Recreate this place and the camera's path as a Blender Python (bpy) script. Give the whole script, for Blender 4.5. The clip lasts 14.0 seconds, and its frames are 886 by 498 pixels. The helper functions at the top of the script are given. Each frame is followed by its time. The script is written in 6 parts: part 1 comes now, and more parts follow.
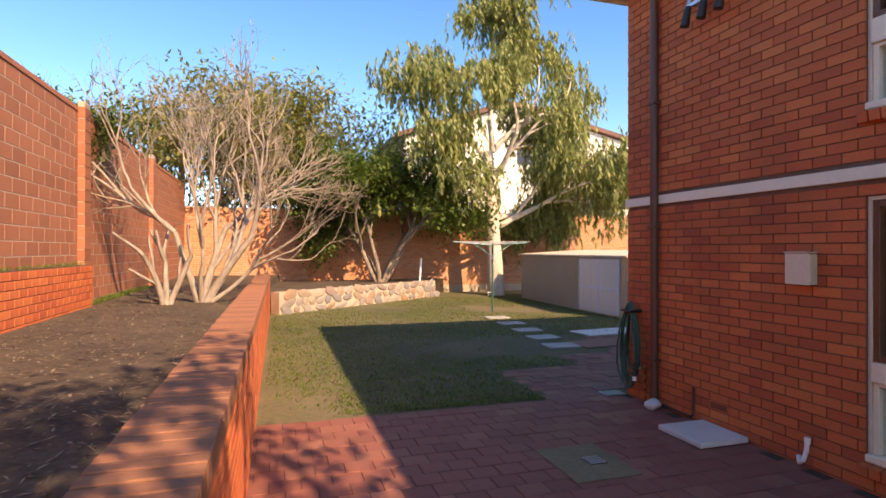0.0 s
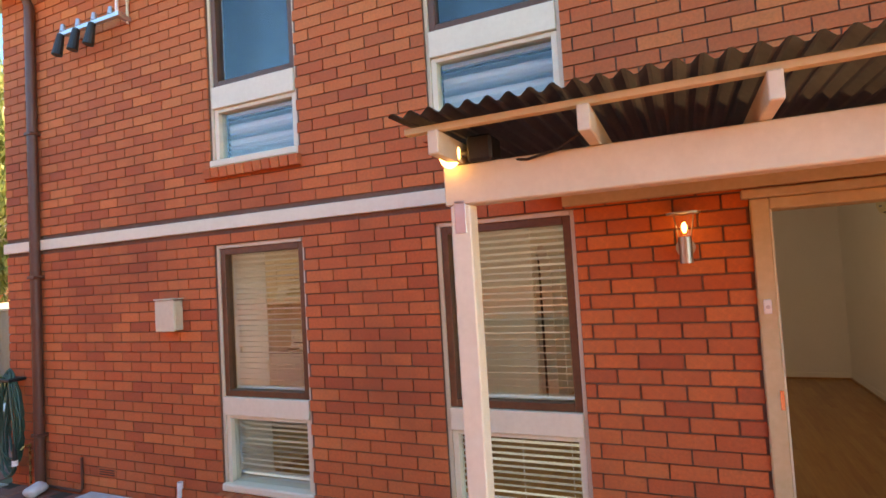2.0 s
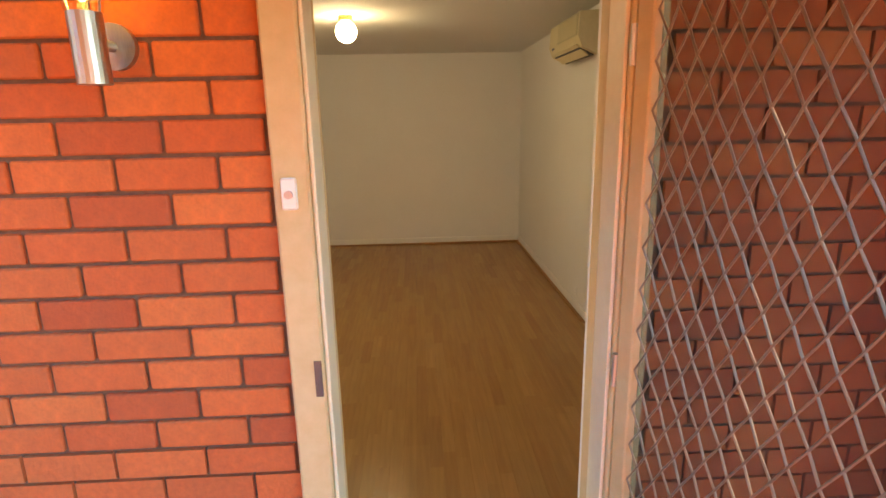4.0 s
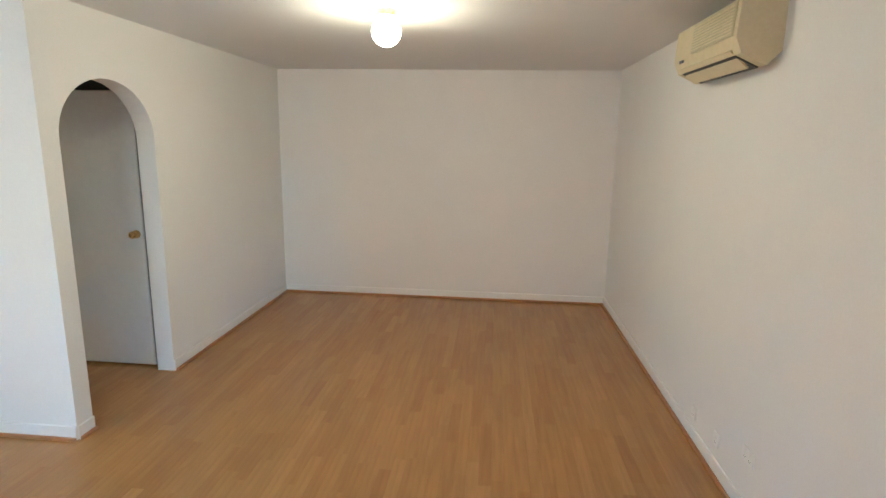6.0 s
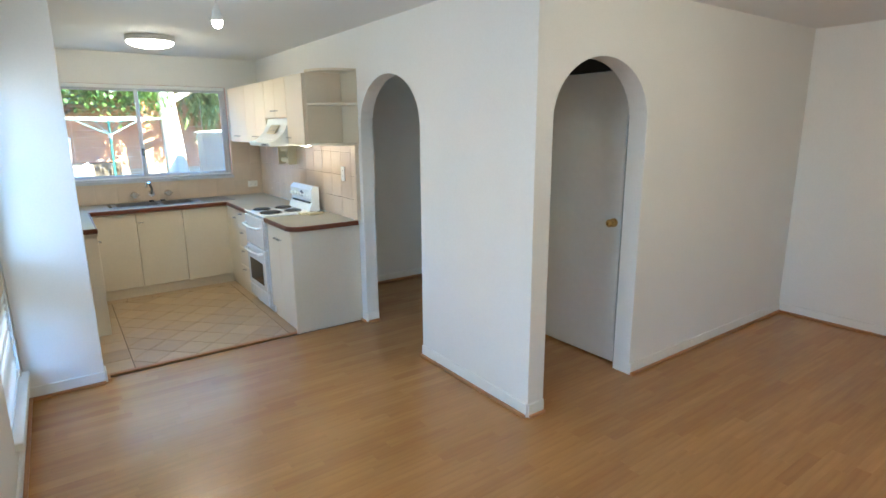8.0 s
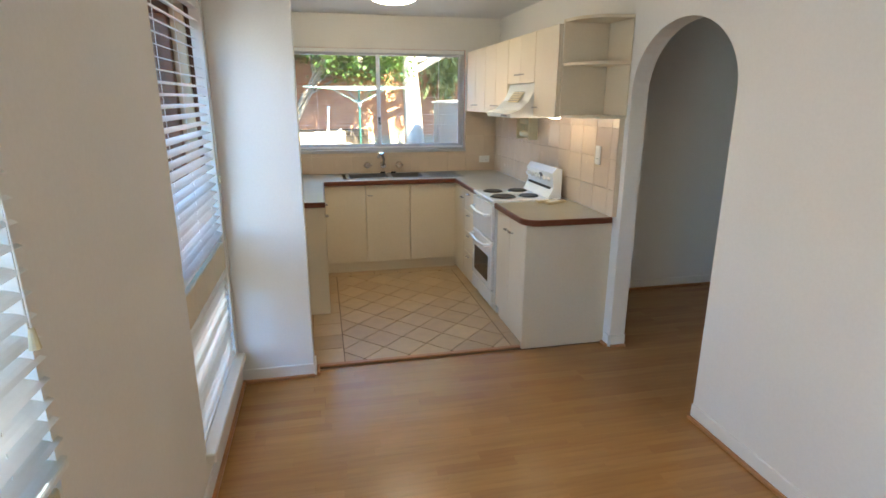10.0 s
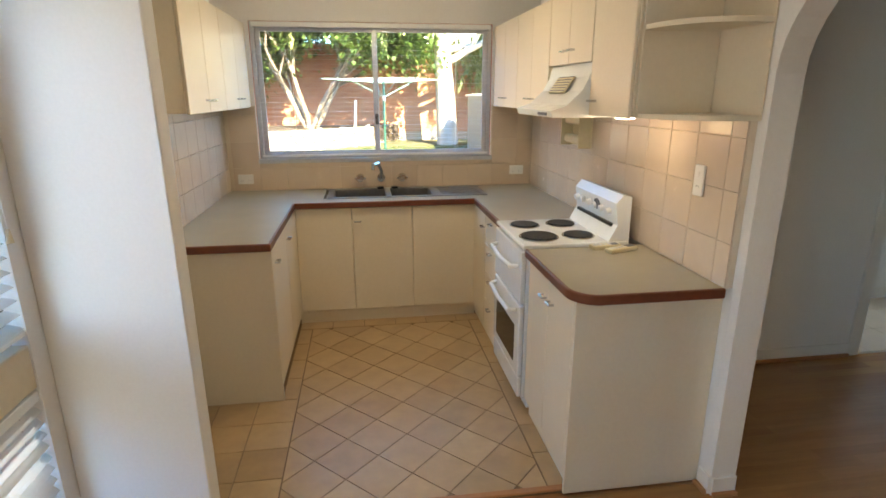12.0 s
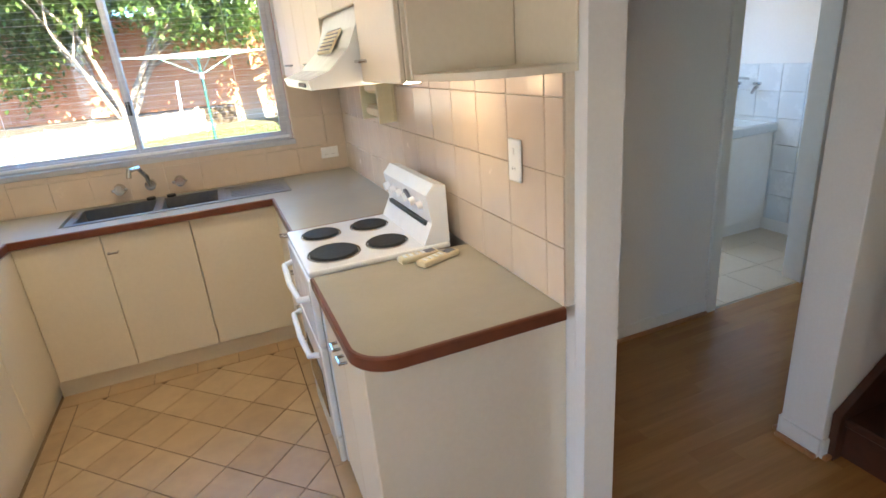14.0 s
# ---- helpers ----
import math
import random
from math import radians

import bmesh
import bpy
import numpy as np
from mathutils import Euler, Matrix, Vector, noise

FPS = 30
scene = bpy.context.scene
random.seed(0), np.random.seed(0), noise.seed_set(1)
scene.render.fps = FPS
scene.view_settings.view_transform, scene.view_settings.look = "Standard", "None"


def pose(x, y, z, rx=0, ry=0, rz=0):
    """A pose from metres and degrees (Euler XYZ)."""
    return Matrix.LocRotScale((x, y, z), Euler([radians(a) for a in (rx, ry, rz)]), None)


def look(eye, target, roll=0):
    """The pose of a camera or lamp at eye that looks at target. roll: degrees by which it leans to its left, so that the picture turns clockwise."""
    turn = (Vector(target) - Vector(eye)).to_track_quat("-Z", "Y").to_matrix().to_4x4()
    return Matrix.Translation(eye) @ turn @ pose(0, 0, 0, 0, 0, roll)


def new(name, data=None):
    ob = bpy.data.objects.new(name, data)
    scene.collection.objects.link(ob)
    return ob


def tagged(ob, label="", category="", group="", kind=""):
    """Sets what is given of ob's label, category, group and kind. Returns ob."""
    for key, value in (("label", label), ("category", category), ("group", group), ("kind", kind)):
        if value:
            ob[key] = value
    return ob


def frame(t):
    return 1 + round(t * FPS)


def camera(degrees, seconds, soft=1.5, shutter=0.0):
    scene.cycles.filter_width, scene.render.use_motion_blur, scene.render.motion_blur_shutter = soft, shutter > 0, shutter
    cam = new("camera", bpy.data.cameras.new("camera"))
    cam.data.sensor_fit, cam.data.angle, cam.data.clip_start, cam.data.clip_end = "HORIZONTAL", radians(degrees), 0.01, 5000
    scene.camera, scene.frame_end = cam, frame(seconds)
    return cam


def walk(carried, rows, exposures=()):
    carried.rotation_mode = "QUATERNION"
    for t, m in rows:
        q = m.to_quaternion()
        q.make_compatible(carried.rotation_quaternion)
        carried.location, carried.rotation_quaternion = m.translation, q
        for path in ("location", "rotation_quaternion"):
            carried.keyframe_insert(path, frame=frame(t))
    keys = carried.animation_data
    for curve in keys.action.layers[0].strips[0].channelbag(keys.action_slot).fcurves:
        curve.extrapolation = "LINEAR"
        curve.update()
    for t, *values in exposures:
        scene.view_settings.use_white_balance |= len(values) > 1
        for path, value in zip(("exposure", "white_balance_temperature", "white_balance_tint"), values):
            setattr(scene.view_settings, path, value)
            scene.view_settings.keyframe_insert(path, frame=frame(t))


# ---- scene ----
cam = camera(78.5, 14.0, soft=1.6)
PATH = [
    (0, (-4.148, 0.897, 1.703), (-3.556, 2.807, 1.707), 0.1),
    (0.5, (-4.108, 0.883, 1.621), (-3.316, 2.718, 1.697), 0.7),
    (1, (-3.923, 0.737, 1.698), (-2.778, 2.371, 1.829), -0.1),
    (1.5, (-3.659, 0.582, 1.744), (-2.110, 1.838, 1.901), -1.6),
    (2, (-3.268, 0.337, 1.763), (-1.437, 1.137, 1.856), -3.4),
    (2.5, (-2.920, 0.083, 1.700), (-0.961, 0.482, 1.642), -5.5),
    (3, (-2.343, -0.065, 1.646), (-0.365, 0.026, 1.363), -5.6),
    (3.5, (-1.846, -0.234, 1.658), (0.114, -0.237, 1.258), -5.7),
    (4, (-1.315, -0.353, 1.667), (0.626, -0.437, 1.191), -1.2),
    (4.2, (-1.121, -0.392, 1.725), (0.808, -0.459, 1.201), 1.5),
    (6.3, (0.160, -0.501, 1.730), (2.107, -0.241, 1.352), 1.1),
    (6.5, (0.248, -0.525, 1.736), (2.168, -0.143, 1.325), 1.1),
    (7, (0.381, -0.452, 1.735), (2.160, 0.374, 1.345), 0.6),
    (7.5, (0.535, -0.334, 1.671), (2.025, 0.936, 1.264), 0.8),
    (8, (0.578, -0.206, 1.669), (1.709, 1.384, 1.229), -0.4),
    (8.5, (0.608, -0.123, 1.674), (1.416, 1.639, 1.181), -0.0),
    (8.7, (0.625, -0.066, 1.659), (1.325, 1.734, 1.141), 0.6),
    (10.8, (0.932, 1.393, 1.638), (1.312, 3.288, 1.124), -0.5),
    (11, (0.972, 1.538, 1.649), (1.356, 3.437, 1.153), -1.0),
    (11.5, (1.140, 1.868, 1.620), (1.498, 3.767, 1.107), -0.4),
    (12, (1.274, 2.127, 1.620), (1.550, 4.029, 1.067), -0.1),
    (12.5, (1.393, 2.369, 1.619), (1.589, 4.273, 1.039), -1.1),
    (13, (1.458, 2.478, 1.623), (1.648, 4.382, 1.039), -2.3),
    (13.5, (1.558, 2.580, 1.621), (1.911, 4.446, 0.996), -4.9),
    (14, (1.827, 2.759, 1.597), (2.508, 4.510, 0.910), -5.0),
]
# the clip's exposure opens up as the walk goes indoors
EXPOSURES = [(0.0, 2.6, 13000, 31), (1.0, 3.1, 14500, 31), (2.0, 3.85, 17500, 20), (3.0, 4.6, 18000, 7), (4.2, 5.0, 15000, 6), (5.4, 5.5, 9000, 2),
             (6.3, 5.8, 6400, -2), (7.5, 5.75, 6300, -2), (8.7, 5.3, 6600, 0), (10.8, 5.2, 8200, 8), (12.0, 5.2, 8900, 9), (13.0, 5.15, 9200, 9), (14.0, 5.6, 7700, 10)]
walk(cam, [(t, look(eye, target, roll)) for t, eye, target, roll in PATH], EXPOSURES)

# ---------------------------------------------------------------- world, sun, large lights
SUN_DIR = Vector((0.40, -0.98, 0.76)).normalized()     # towards the sun
world = bpy.data.worlds.new("sky")
scene.world = world
world.use_nodes = True
wn, wl = world.node_tree.nodes, world.node_tree.links
sky = wn.new("ShaderNodeTexSky")
sky.sky_type = 'NISHITA'
sky.sun_disc = False
sky.ozone_density, sky.dust_density, sky.air_density = 5.0, 0.4, 0.66
sky.sun_elevation = math.asin(SUN_DIR.z)
sky.sun_rotation = math.atan2(SUN_DIR.x, SUN_DIR.y)
deep = wn.new("ShaderNodeHueSaturation")
deep.inputs["Saturation"].default_value, deep.inputs["Value"].default_value = 1.26, 0.60
wl.new(sky.outputs[0], deep.inputs["Color"])
wl.new(deep.outputs[0], wn["Background"].inputs[0])
wn["Background"].inputs[1].default_value = 0.15
sun = new("sun", bpy.data.lights.new("sun", "SUN"))
sun.data.energy, sun.data.angle, sun.data.color = 1.4, radians(0.5), (1.0, 0.95, 0.87)
sun.matrix_world = look(SUN_DIR * 40, (0, 0, 0))


def area_lamp(name, eye, target, sx, sy, power, color):
    ob = new(name, bpy.data.lights.new(name, "AREA"))
    ob.data.shape, ob.data.size, ob.data.size_y, ob.data.energy, ob.data.color = "RECTANGLE", sx, sy, power, color
    ob.matrix_world = look(eye, target)
    return ob


def bulb(name, place, power, color, radius=0.05):
    ob = new(name, bpy.data.lights.new(name, "POINT"))
    ob.data.energy, ob.data.color, ob.data.shadow_soft_size = power, color, radius
    ob.location = place
    return ob


SKYLIGHT = (0.68, 0.84, 1.0)
area_lamp("daylight_kitchen_window", (1.39, 6.46, 1.62), (1.39, 3.0, 1.0), 1.7, 0.9, 0.095, SKYLIGHT)
area_lamp("daylight_window_far", (0.275, 3.35, 1.14), (3.0, 3.35, 0.9), 0.8, 1.85, 0.16, SKYLIGHT)
area_lamp("daylight_window_near", (0.275, 1.36, 1.14), (3.0, 1.36, 0.9), 0.8, 1.85, 0.46, SKYLIGHT)
area_lamp("daylight_blind_far", (0.185, 3.35, 1.50), (3.0, 3.35, 1.3), 0.8, 1.05, 0.08, SKYLIGHT)
area_lamp("daylight_blind_near", (0.185, 1.36, 1.50), (3.0, 1.36, 1.3), 0.8, 1.05, 0.17, SKYLIGHT)
area_lamp("daylight_door", (0.10, -0.474, 1.0), (3.0, -0.474, 0.8), 0.7, 1.8, 0.06, (0.95, 0.95, 1.0))
area_lamp("daylight_laundry", (5.0, 6.36, 1.75), (4.9, 5.0, 0.6), 0.8, 0.7, 0.26, SKYLIGHT)
bulb("globe_bulb", (3.19, 0.167, 2.18), 0.024, (1.0, 0.86, 0.68), 0.08)
bulb("kitchen_bulb", (1.39, 5.2, 2.28), 0.027, (1.0, 0.88, 0.70), 0.1)
bulb("spot_bulb", (1.46, 3.26, 2.23), 0.012, (1.0, 0.9, 0.75), 0.04)
bulb("hood_bulb", (2.36, 4.40, 1.465), 0.014, (1.0, 0.80, 0.50), 0.03)
bulb("wall_lamp_bulb", (-0.105, 0.31, 1.955), 0.017, (1.0, 0.72, 0.40), 0.02)
# added warm fill at the unlit flood light, to go with its highlight
bulb("flood_highlight_fill", (-1.19, 1.19, 2.30), 0.012, (1.0, 0.70, 0.35), 0.03)

# ---------------------------------------------------------------- materials


def material(name):
    m = bpy.data.materials.new(name)
    m.use_nodes = True
    nt = m.node_tree
    return m, nt, nt.nodes["Principled BSDF"]


def ramp_node(nt, stops):
    r = nt.nodes.new("ShaderNodeValToRGB")
    e = r.color_ramp.elements
    while len(e) < len(stops):
        e.new(0.5)
    for el, (p, c) in zip(e, stops):
        el.position, el.color = p, (*c, 1)
    return r


def coords(nt, scale=(1, 1, 1)):
    tc = nt.nodes.new("ShaderNodeTexCoord")
    mp = nt.nodes.new("ShaderNodeMapping")
    mp.inputs["Scale"].default_value = scale
    nt.links.new(tc.outputs["Object"], mp.inputs[0])
    return mp.outputs[0]


def noise_node(nt, vec, scale, detail=6, rough=0.6):
    n = nt.nodes.new("ShaderNodeTexNoise")
    n.inputs["Scale"].default_value, n.inputs["Detail"].default_value, n.inputs["Roughness"].default_value = scale, detail, rough
    nt.links.new(vec, n.inputs["Vector"])
    return n.outputs["Fac"]


def mathn(nt, op, a, b=0.0):
    n = nt.nodes.new("ShaderNodeMath")
    n.operation = op
    for i, v in enumerate((a, b)):
        if isinstance(v, (int, float)):
            n.inputs[i].default_value = v
        else:
            nt.links.new(v, n.inputs[i])
    return n.outputs[0]


def mixc(nt, fac, a, b, mode="MIX"):
    n = nt.nodes.new("ShaderNodeMix")
    n.data_type, n.blend_type = "RGBA", mode
    for i, v in ((0, fac), (6, a), (7, b)):
        if isinstance(v, (int, float)):
            n.inputs[i].default_value = v
        elif isinstance(v, tuple):
            n.inputs[i].default_value = (*v, 1)
        else:
            nt.links.new(v, n.inputs[i])
    return n.outputs[2]


def bump(nt, bsdf, height, strength, dist=0.01):
    b = nt.nodes.new("ShaderNodeBump")
    b.inputs["Strength"].default_value, b.inputs["Distance"].default_value = strength, dist
    nt.links.new(height, b.inputs["Height"])
    nt.links.new(b.outputs[0], bsdf.inputs["Normal"])


def piece_random(nt):
    """A number from 0 to 1 for each piece, be it an object or an island of a mesh."""
    a, b = nt.nodes.new("ShaderNodeObjectInfo"), nt.nodes.new("ShaderNodeNewGeometry")
    return mathn(nt, "FRACT", mathn(nt, "ADD", a.outputs["Random"], b.outputs["Random Per Island"]))


def surface(name, c1, c2, rough=0.7, grain=18, stain=1.6, bump_s=0.25, metal=0.0, stretch=(1, 1, 1), spec=0.5, bump_d=0.01, stain_amt=0.5):
    """A surface that varies at two scales: fine grain and broad stains."""
    m, nt, b = material(name)
    v = coords(nt, stretch)
    g, s = noise_node(nt, v, grain), noise_node(nt, v, stain, 4)
    f = mathn(nt, "ADD", mathn(nt, "MULTIPLY", g, 1 - stain_amt), mathn(nt, "MULTIPLY", s, stain_amt))
    r = ramp_node(nt, [(0.35, c1), (0.65, c2)])
    nt.links.new(f, r.inputs[0])
    nt.links.new(r.outputs[0], b.inputs["Base Color"])
    nt.links.new(mathn(nt, "ADD", mathn(nt, "MULTIPLY", g, 0.2), rough - 0.1), b.inputs["Roughness"])
    b.inputs["Metallic"].default_value = metal
    b.inputs["Specular IOR Level"].default_value = spec
    if bump_s:
        bump(nt, b, g, bump_s, bump_d)
    return m


def pieces(name, tones, rough=0.8, grain=40, stain=1.2, bump_s=0.5, stain_c=None, stretch=(1, 1, 1), grain_mix=0.45, stain_f=0.55):
    """Bricks, tiles or boards: each has a tone of its own, with grain and stains over them."""
    m, nt, b = material(name)
    v = coords(nt, stretch)
    r = ramp_node(nt, [(i / max(1, len(tones) - 1), c) for i, c in enumerate(tones)])
    nt.links.new(piece_random(nt), r.inputs[0])
    g = noise_node(nt, v, grain)
    gr = ramp_node(nt, [(0.3, (0.62, 0.62, 0.62)), (0.7, (1.18, 1.18, 1.18))])
    nt.links.new(g, gr.inputs[0])
    col = mixc(nt, grain_mix, r.outputs[0], gr.outputs[0], "MULTIPLY")
    if stain_c:
        s = noise_node(nt, coords(nt), stain, 5)
        sr = ramp_node(nt, [(0.52, (0, 0, 0)), (0.72, (stain_f,) * 3)])
        nt.links.new(s, sr.inputs[0])
        col = mixc(nt, sr.outputs[0], col, stain_c)
    nt.links.new(col, b.inputs["Base Color"])
    nt.links.new(mathn(nt, "ADD", mathn(nt, "MULTIPLY", g, 0.25), rough - 0.12), b.inputs["Roughness"])
    if bump_s:
        bump(nt, b, g, bump_s, 0.006)
    return m


def glass_mat(name, tint=(0.9, 0.95, 0.95), rough=0.0):
    m, nt, b = material(name)
    nt.nodes.remove(b)
    tr, gl, mx, fr = (nt.nodes.new("ShaderNodeBsdf" + k) if k != "Mix" else nt.nodes.new("ShaderNodeMixShader") for k in ("Transparent", "Glossy", "Mix", "Transparent"))
    nt.nodes.remove(fr)
    fr = nt.nodes.new("ShaderNodeLayerWeight")
    fr.inputs[0].default_value = 0.5
    tr.inputs[0].default_value = (*tint, 1)
    gl.inputs["Roughness"].default_value = rough
    nt.links.new(mathn(nt, "ADD", mathn(nt, "MULTIPLY", mathn(nt, "POWER", fr.outputs["Facing"], 4.0), 0.7), 0.055), mx.inputs[0])
    nt.links.new(tr.outputs[0], mx.inputs[1])
    nt.links.new(gl.outputs[0], mx.inputs[2])
    nt.links.new(mx.outputs[0], nt.nodes["Material Output"].inputs[0])
    return m


def glow(name, color, strength):
    m, nt, b = material(name)
    b.inputs["Base Color"].default_value = (*color, 1)
    b.inputs["Emission Color"].default_value = (*color, 1)
    b.inputs["Emission Strength"].default_value = strength
    return m


BRICK = pieces("brick", [(0.54, 0.112, 0.042), (0.66, 0.158, 0.053), (0.59, 0.128, 0.046), (0.72, 0.192, 0.064), (0.46, 0.092, 0.038)], 0.85, 55, 0.7, 0.6, (0.28, 0.060, 0.028))
COPING = pieces("coping_brick", [(0.25, 0.105, 0.06), (0.31, 0.125, 0.07), (0.28, 0.12, 0.065)], 0.9, 45, 1.4, 0.7, (0.13, 0.095, 0.055), stain_f=0.85)
BLOCK = pieces("block", [(0.34, 0.120, 0.064), (0.41, 0.150, 0.080), (0.37, 0.132, 0.072), (0.30, 0.105, 0.058)], 0.9, 60, 0.8, 0.5, (0.30, 0.12, 0.07))
MORTAR = surface("mortar", (0.13, 0.062, 0.042), (0.22, 0.12, 0.085), 0.95, 60, 2, 0.6)
PALE_MORTAR = surface("pale_mortar", (0.34, 0.26, 0.19), (0.48, 0.38, 0.28), 0.95, 60, 2, 0.6)
BACK_BRICK = pieces("back_brick", [(0.46, 0.15, 0.07), (0.56, 0.24, 0.12), (0.50, 0.19, 0.09)], 0.9, 50, 0.5, 0.4, (0.42, 0.24, 0.14))
PAVER = pieces("paver", [(0.23, 0.075, 0.055), (0.30, 0.10, 0.07), (0.26, 0.09, 0.065), (0.34, 0.135, 0.09)], 0.75, 30, 0.9, 0.5, (0.14, 0.075, 0.055), stain_f=0.8)
JOINT = surface("joint", (0.045, 0.03, 0.022), (0.09, 0.06, 0.04), 0.95, 50)
STONE = pieces("stone", [(0.26, 0.19, 0.13), (0.32, 0.27, 0.21), (0.18, 0.175, 0.17), (0.29, 0.17, 0.10), (0.22, 0.215, 0.21)], 0.85, 14, 1.2, 0.8, (0.25, 0.20, 0.15))
CREAM = surface("cream_paint", (0.66, 0.56, 0.40), (0.74, 0.64, 0.47), 0.55, 30, 2.5, 0.12)
WHITE_PAINT = surface("white_paint", (0.74, 0.67, 0.50), (0.82, 0.75, 0.58), 0.5, 30, 3, 0.1)
TIMBER_TAN = surface("tan_timber", (0.56, 0.41, 0.22), (0.66, 0.50, 0.30), 0.6, 25, 2, 0.2, stretch=(1, 1, 1))
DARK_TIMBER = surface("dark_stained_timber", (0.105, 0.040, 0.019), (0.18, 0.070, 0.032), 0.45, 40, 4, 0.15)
BROWN_PIPE = surface("brown_pipe", (0.10, 0.035, 0.022), (0.14, 0.048, 0.030), 0.45, 30, 3, 0.05)
PLASTER = surface("plaster", (0.78, 0.765, 0.74), (0.83, 0.815, 0.79), 0.75, 90, 1.2, 0.06, bump_d=0.003)
CEIL = surface("ceiling_paint", (0.76, 0.75, 0.74), (0.80, 0.79, 0.78), 0.85, 70, 1.0, 0.05, bump_d=0.003)
GLOSS_WHITE = surface("gloss_white", (0.80, 0.79, 0.76), (0.85, 0.84, 0.81), 0.32, 20, 2, 0.03)
LAMINATE = surface("cream_laminate", (0.72, 0.63, 0.49), (0.77, 0.68, 0.54), 0.38, 60, 1.5, 0.03, bump_d=0.002)
BENCHTOP = surface("benchtop_laminate", (0.34, 0.305, 0.235), (0.43, 0.39, 0.305), 0.38, 300, 3, 0.02, bump_d=0.001)
EDGE_WOOD = surface("cherry_edge", (0.125, 0.032, 0.015), (0.18, 0.050, 0.022), 0.35, 30, 4, 0.05)
TILE_WALL = pieces("wall_tile", [(0.62, 0.495, 0.385), (0.67, 0.54, 0.42), (0.64, 0.515, 0.40)], 0.22, 8, 1.0, 0.03, grain_mix=0.12)
GROUT = surface("grout", (0.62, 0.53, 0.42), (0.70, 0.60, 0.48), 0.9, 80)
TILE_FLOOR = pieces("floor_tile", [(0.45, 0.30, 0.165), (0.52, 0.36, 0.205), (0.48, 0.325, 0.18), (0.42, 0.28, 0.15)], 0.35, 9, 1.4, 0.06, (0.46, 0.30, 0.16), grain_mix=0.35)
GROUT_DARK = surface("floor_grout", (0.16, 0.10, 0.055), (0.24, 0.16, 0.09), 0.9, 80)
FLOOR_WOOD = pieces("beech_laminate", [(0.375, 0.172, 0.056), (0.425, 0.205, 0.068), (0.395, 0.186, 0.060), (0.455, 0.222, 0.076), (0.36, 0.164, 0.053)], 0.26, 22, 0.8, 0.0, None, stretch=(0.12, 1.6, 1), grain_mix=0.4)
floor_bsdf = FLOOR_WOOD.node_tree.nodes["Principled BSDF"]
FLOOR_WOOD.node_tree.links.remove(floor_bsdf.inputs["Roughness"].links[0])
floor_bsdf.inputs["Roughness"].default_value = 0.27
TRIM_WOOD = surface("beech_trim", (0.36, 0.15, 0.055), (0.46, 0.21, 0.085), 0.4, 30, 3, 0.05)
STAIN_STAIR = surface("dark_stair_timber", (0.05, 0.018, 0.012), (0.09, 0.032, 0.02), 0.4, 30, 3, 0.1)
STEEL = surface("brushed_steel", (0.36, 0.36, 0.35), (0.47, 0.47, 0.46), 0.34, 40, 3, 0.05, 1.0, stretch=(1, 8, 1))
SINK_STEEL = surface("worn_sink_steel", (0.28, 0.28, 0.275), (0.38, 0.38, 0.37), 0.36, 40, 3, 0.05, 1.0, stretch=(1, 8, 1))
CHROME = surface("chrome", (0.52, 0.52, 0.52), (0.60, 0.60, 0.60), 0.14, 20, 3, 0.0, 1.0)
ALU = surface("aluminium", (0.52, 0.53, 0.55), (0.62, 0.63, 0.65), 0.38, 30, 3, 0.03, 0.9)
BLACK = surface("black_plastic", (0.012, 0.012, 0.012), (0.025, 0.024, 0.023), 0.45, 40, 3, 0.1)
HOTPLATE = surface("black_hotplate", (0.010, 0.010, 0.010), (0.022, 0.020, 0.020), 0.55, 60, 5, 0.15)
MAT_FIBRE = surface("black_mat", (0.006, 0.006, 0.006), (0.022, 0.021, 0.020), 0.95, 260, 6, 1.0)
ENAMEL = surface("white_enamel", (0.80, 0.81, 0.81), (0.85, 0.86, 0.86), 0.2, 20, 2, 0.0)
AC_CREAM = surface("aged_cream_plastic", (0.62, 0.53, 0.34), (0.70, 0.61, 0.42), 0.45, 40, 3, 0.05)
BRASS = surface("brass", (0.52, 0.33, 0.13), (0.62, 0.41, 0.18), 0.28, 30, 4, 0.05, 1.0)
BLIND = surface("white_blind", (0.80, 0.81, 0.80), (0.86, 0.87, 0.86), 0.4, 30, 4, 0.02)
# near-black colour that paints in the darkness of the upstairs rooms
UNLIT_ROOM = surface("dark_room_behind_glass", (0.035, 0.038, 0.042), (0.06, 0.062, 0.066), 0.12, 2, 1, 0.0)
GLASS = glass_mat("window_glass")
OVEN_GLASS = surface("smoked_glass", (0.012, 0.012, 0.012), (0.02, 0.02, 0.02), 0.1, 5, 3, 0.0)
HOSE = surface("green_hose", (0.008, 0.06, 0.045), (0.02, 0.11, 0.08), 0.4, 30, 3, 0.05)
CONCRETE = surface("concrete", (0.52, 0.51, 0.48), (0.64, 0.63, 0.60), 0.85, 40, 2, 0.3)
STEPSTONE = surface("stepping_stone", (0.30, 0.30, 0.27), (0.44, 0.43, 0.39), 0.9, 25, 1.5, 0.5)
SOIL = surface("soil", (0.035, 0.022, 0.015), (0.115, 0.082, 0.054), 0.97, 22, 1.3, 1.0, bump_d=0.03)
GRASS_SOIL = surface("lawn_soil", (0.050, 0.062, 0.018), (0.17, 0.135, 0.075), 0.97, 14, 0.35, 1.0, bump_d=0.02, stain_amt=0.65)
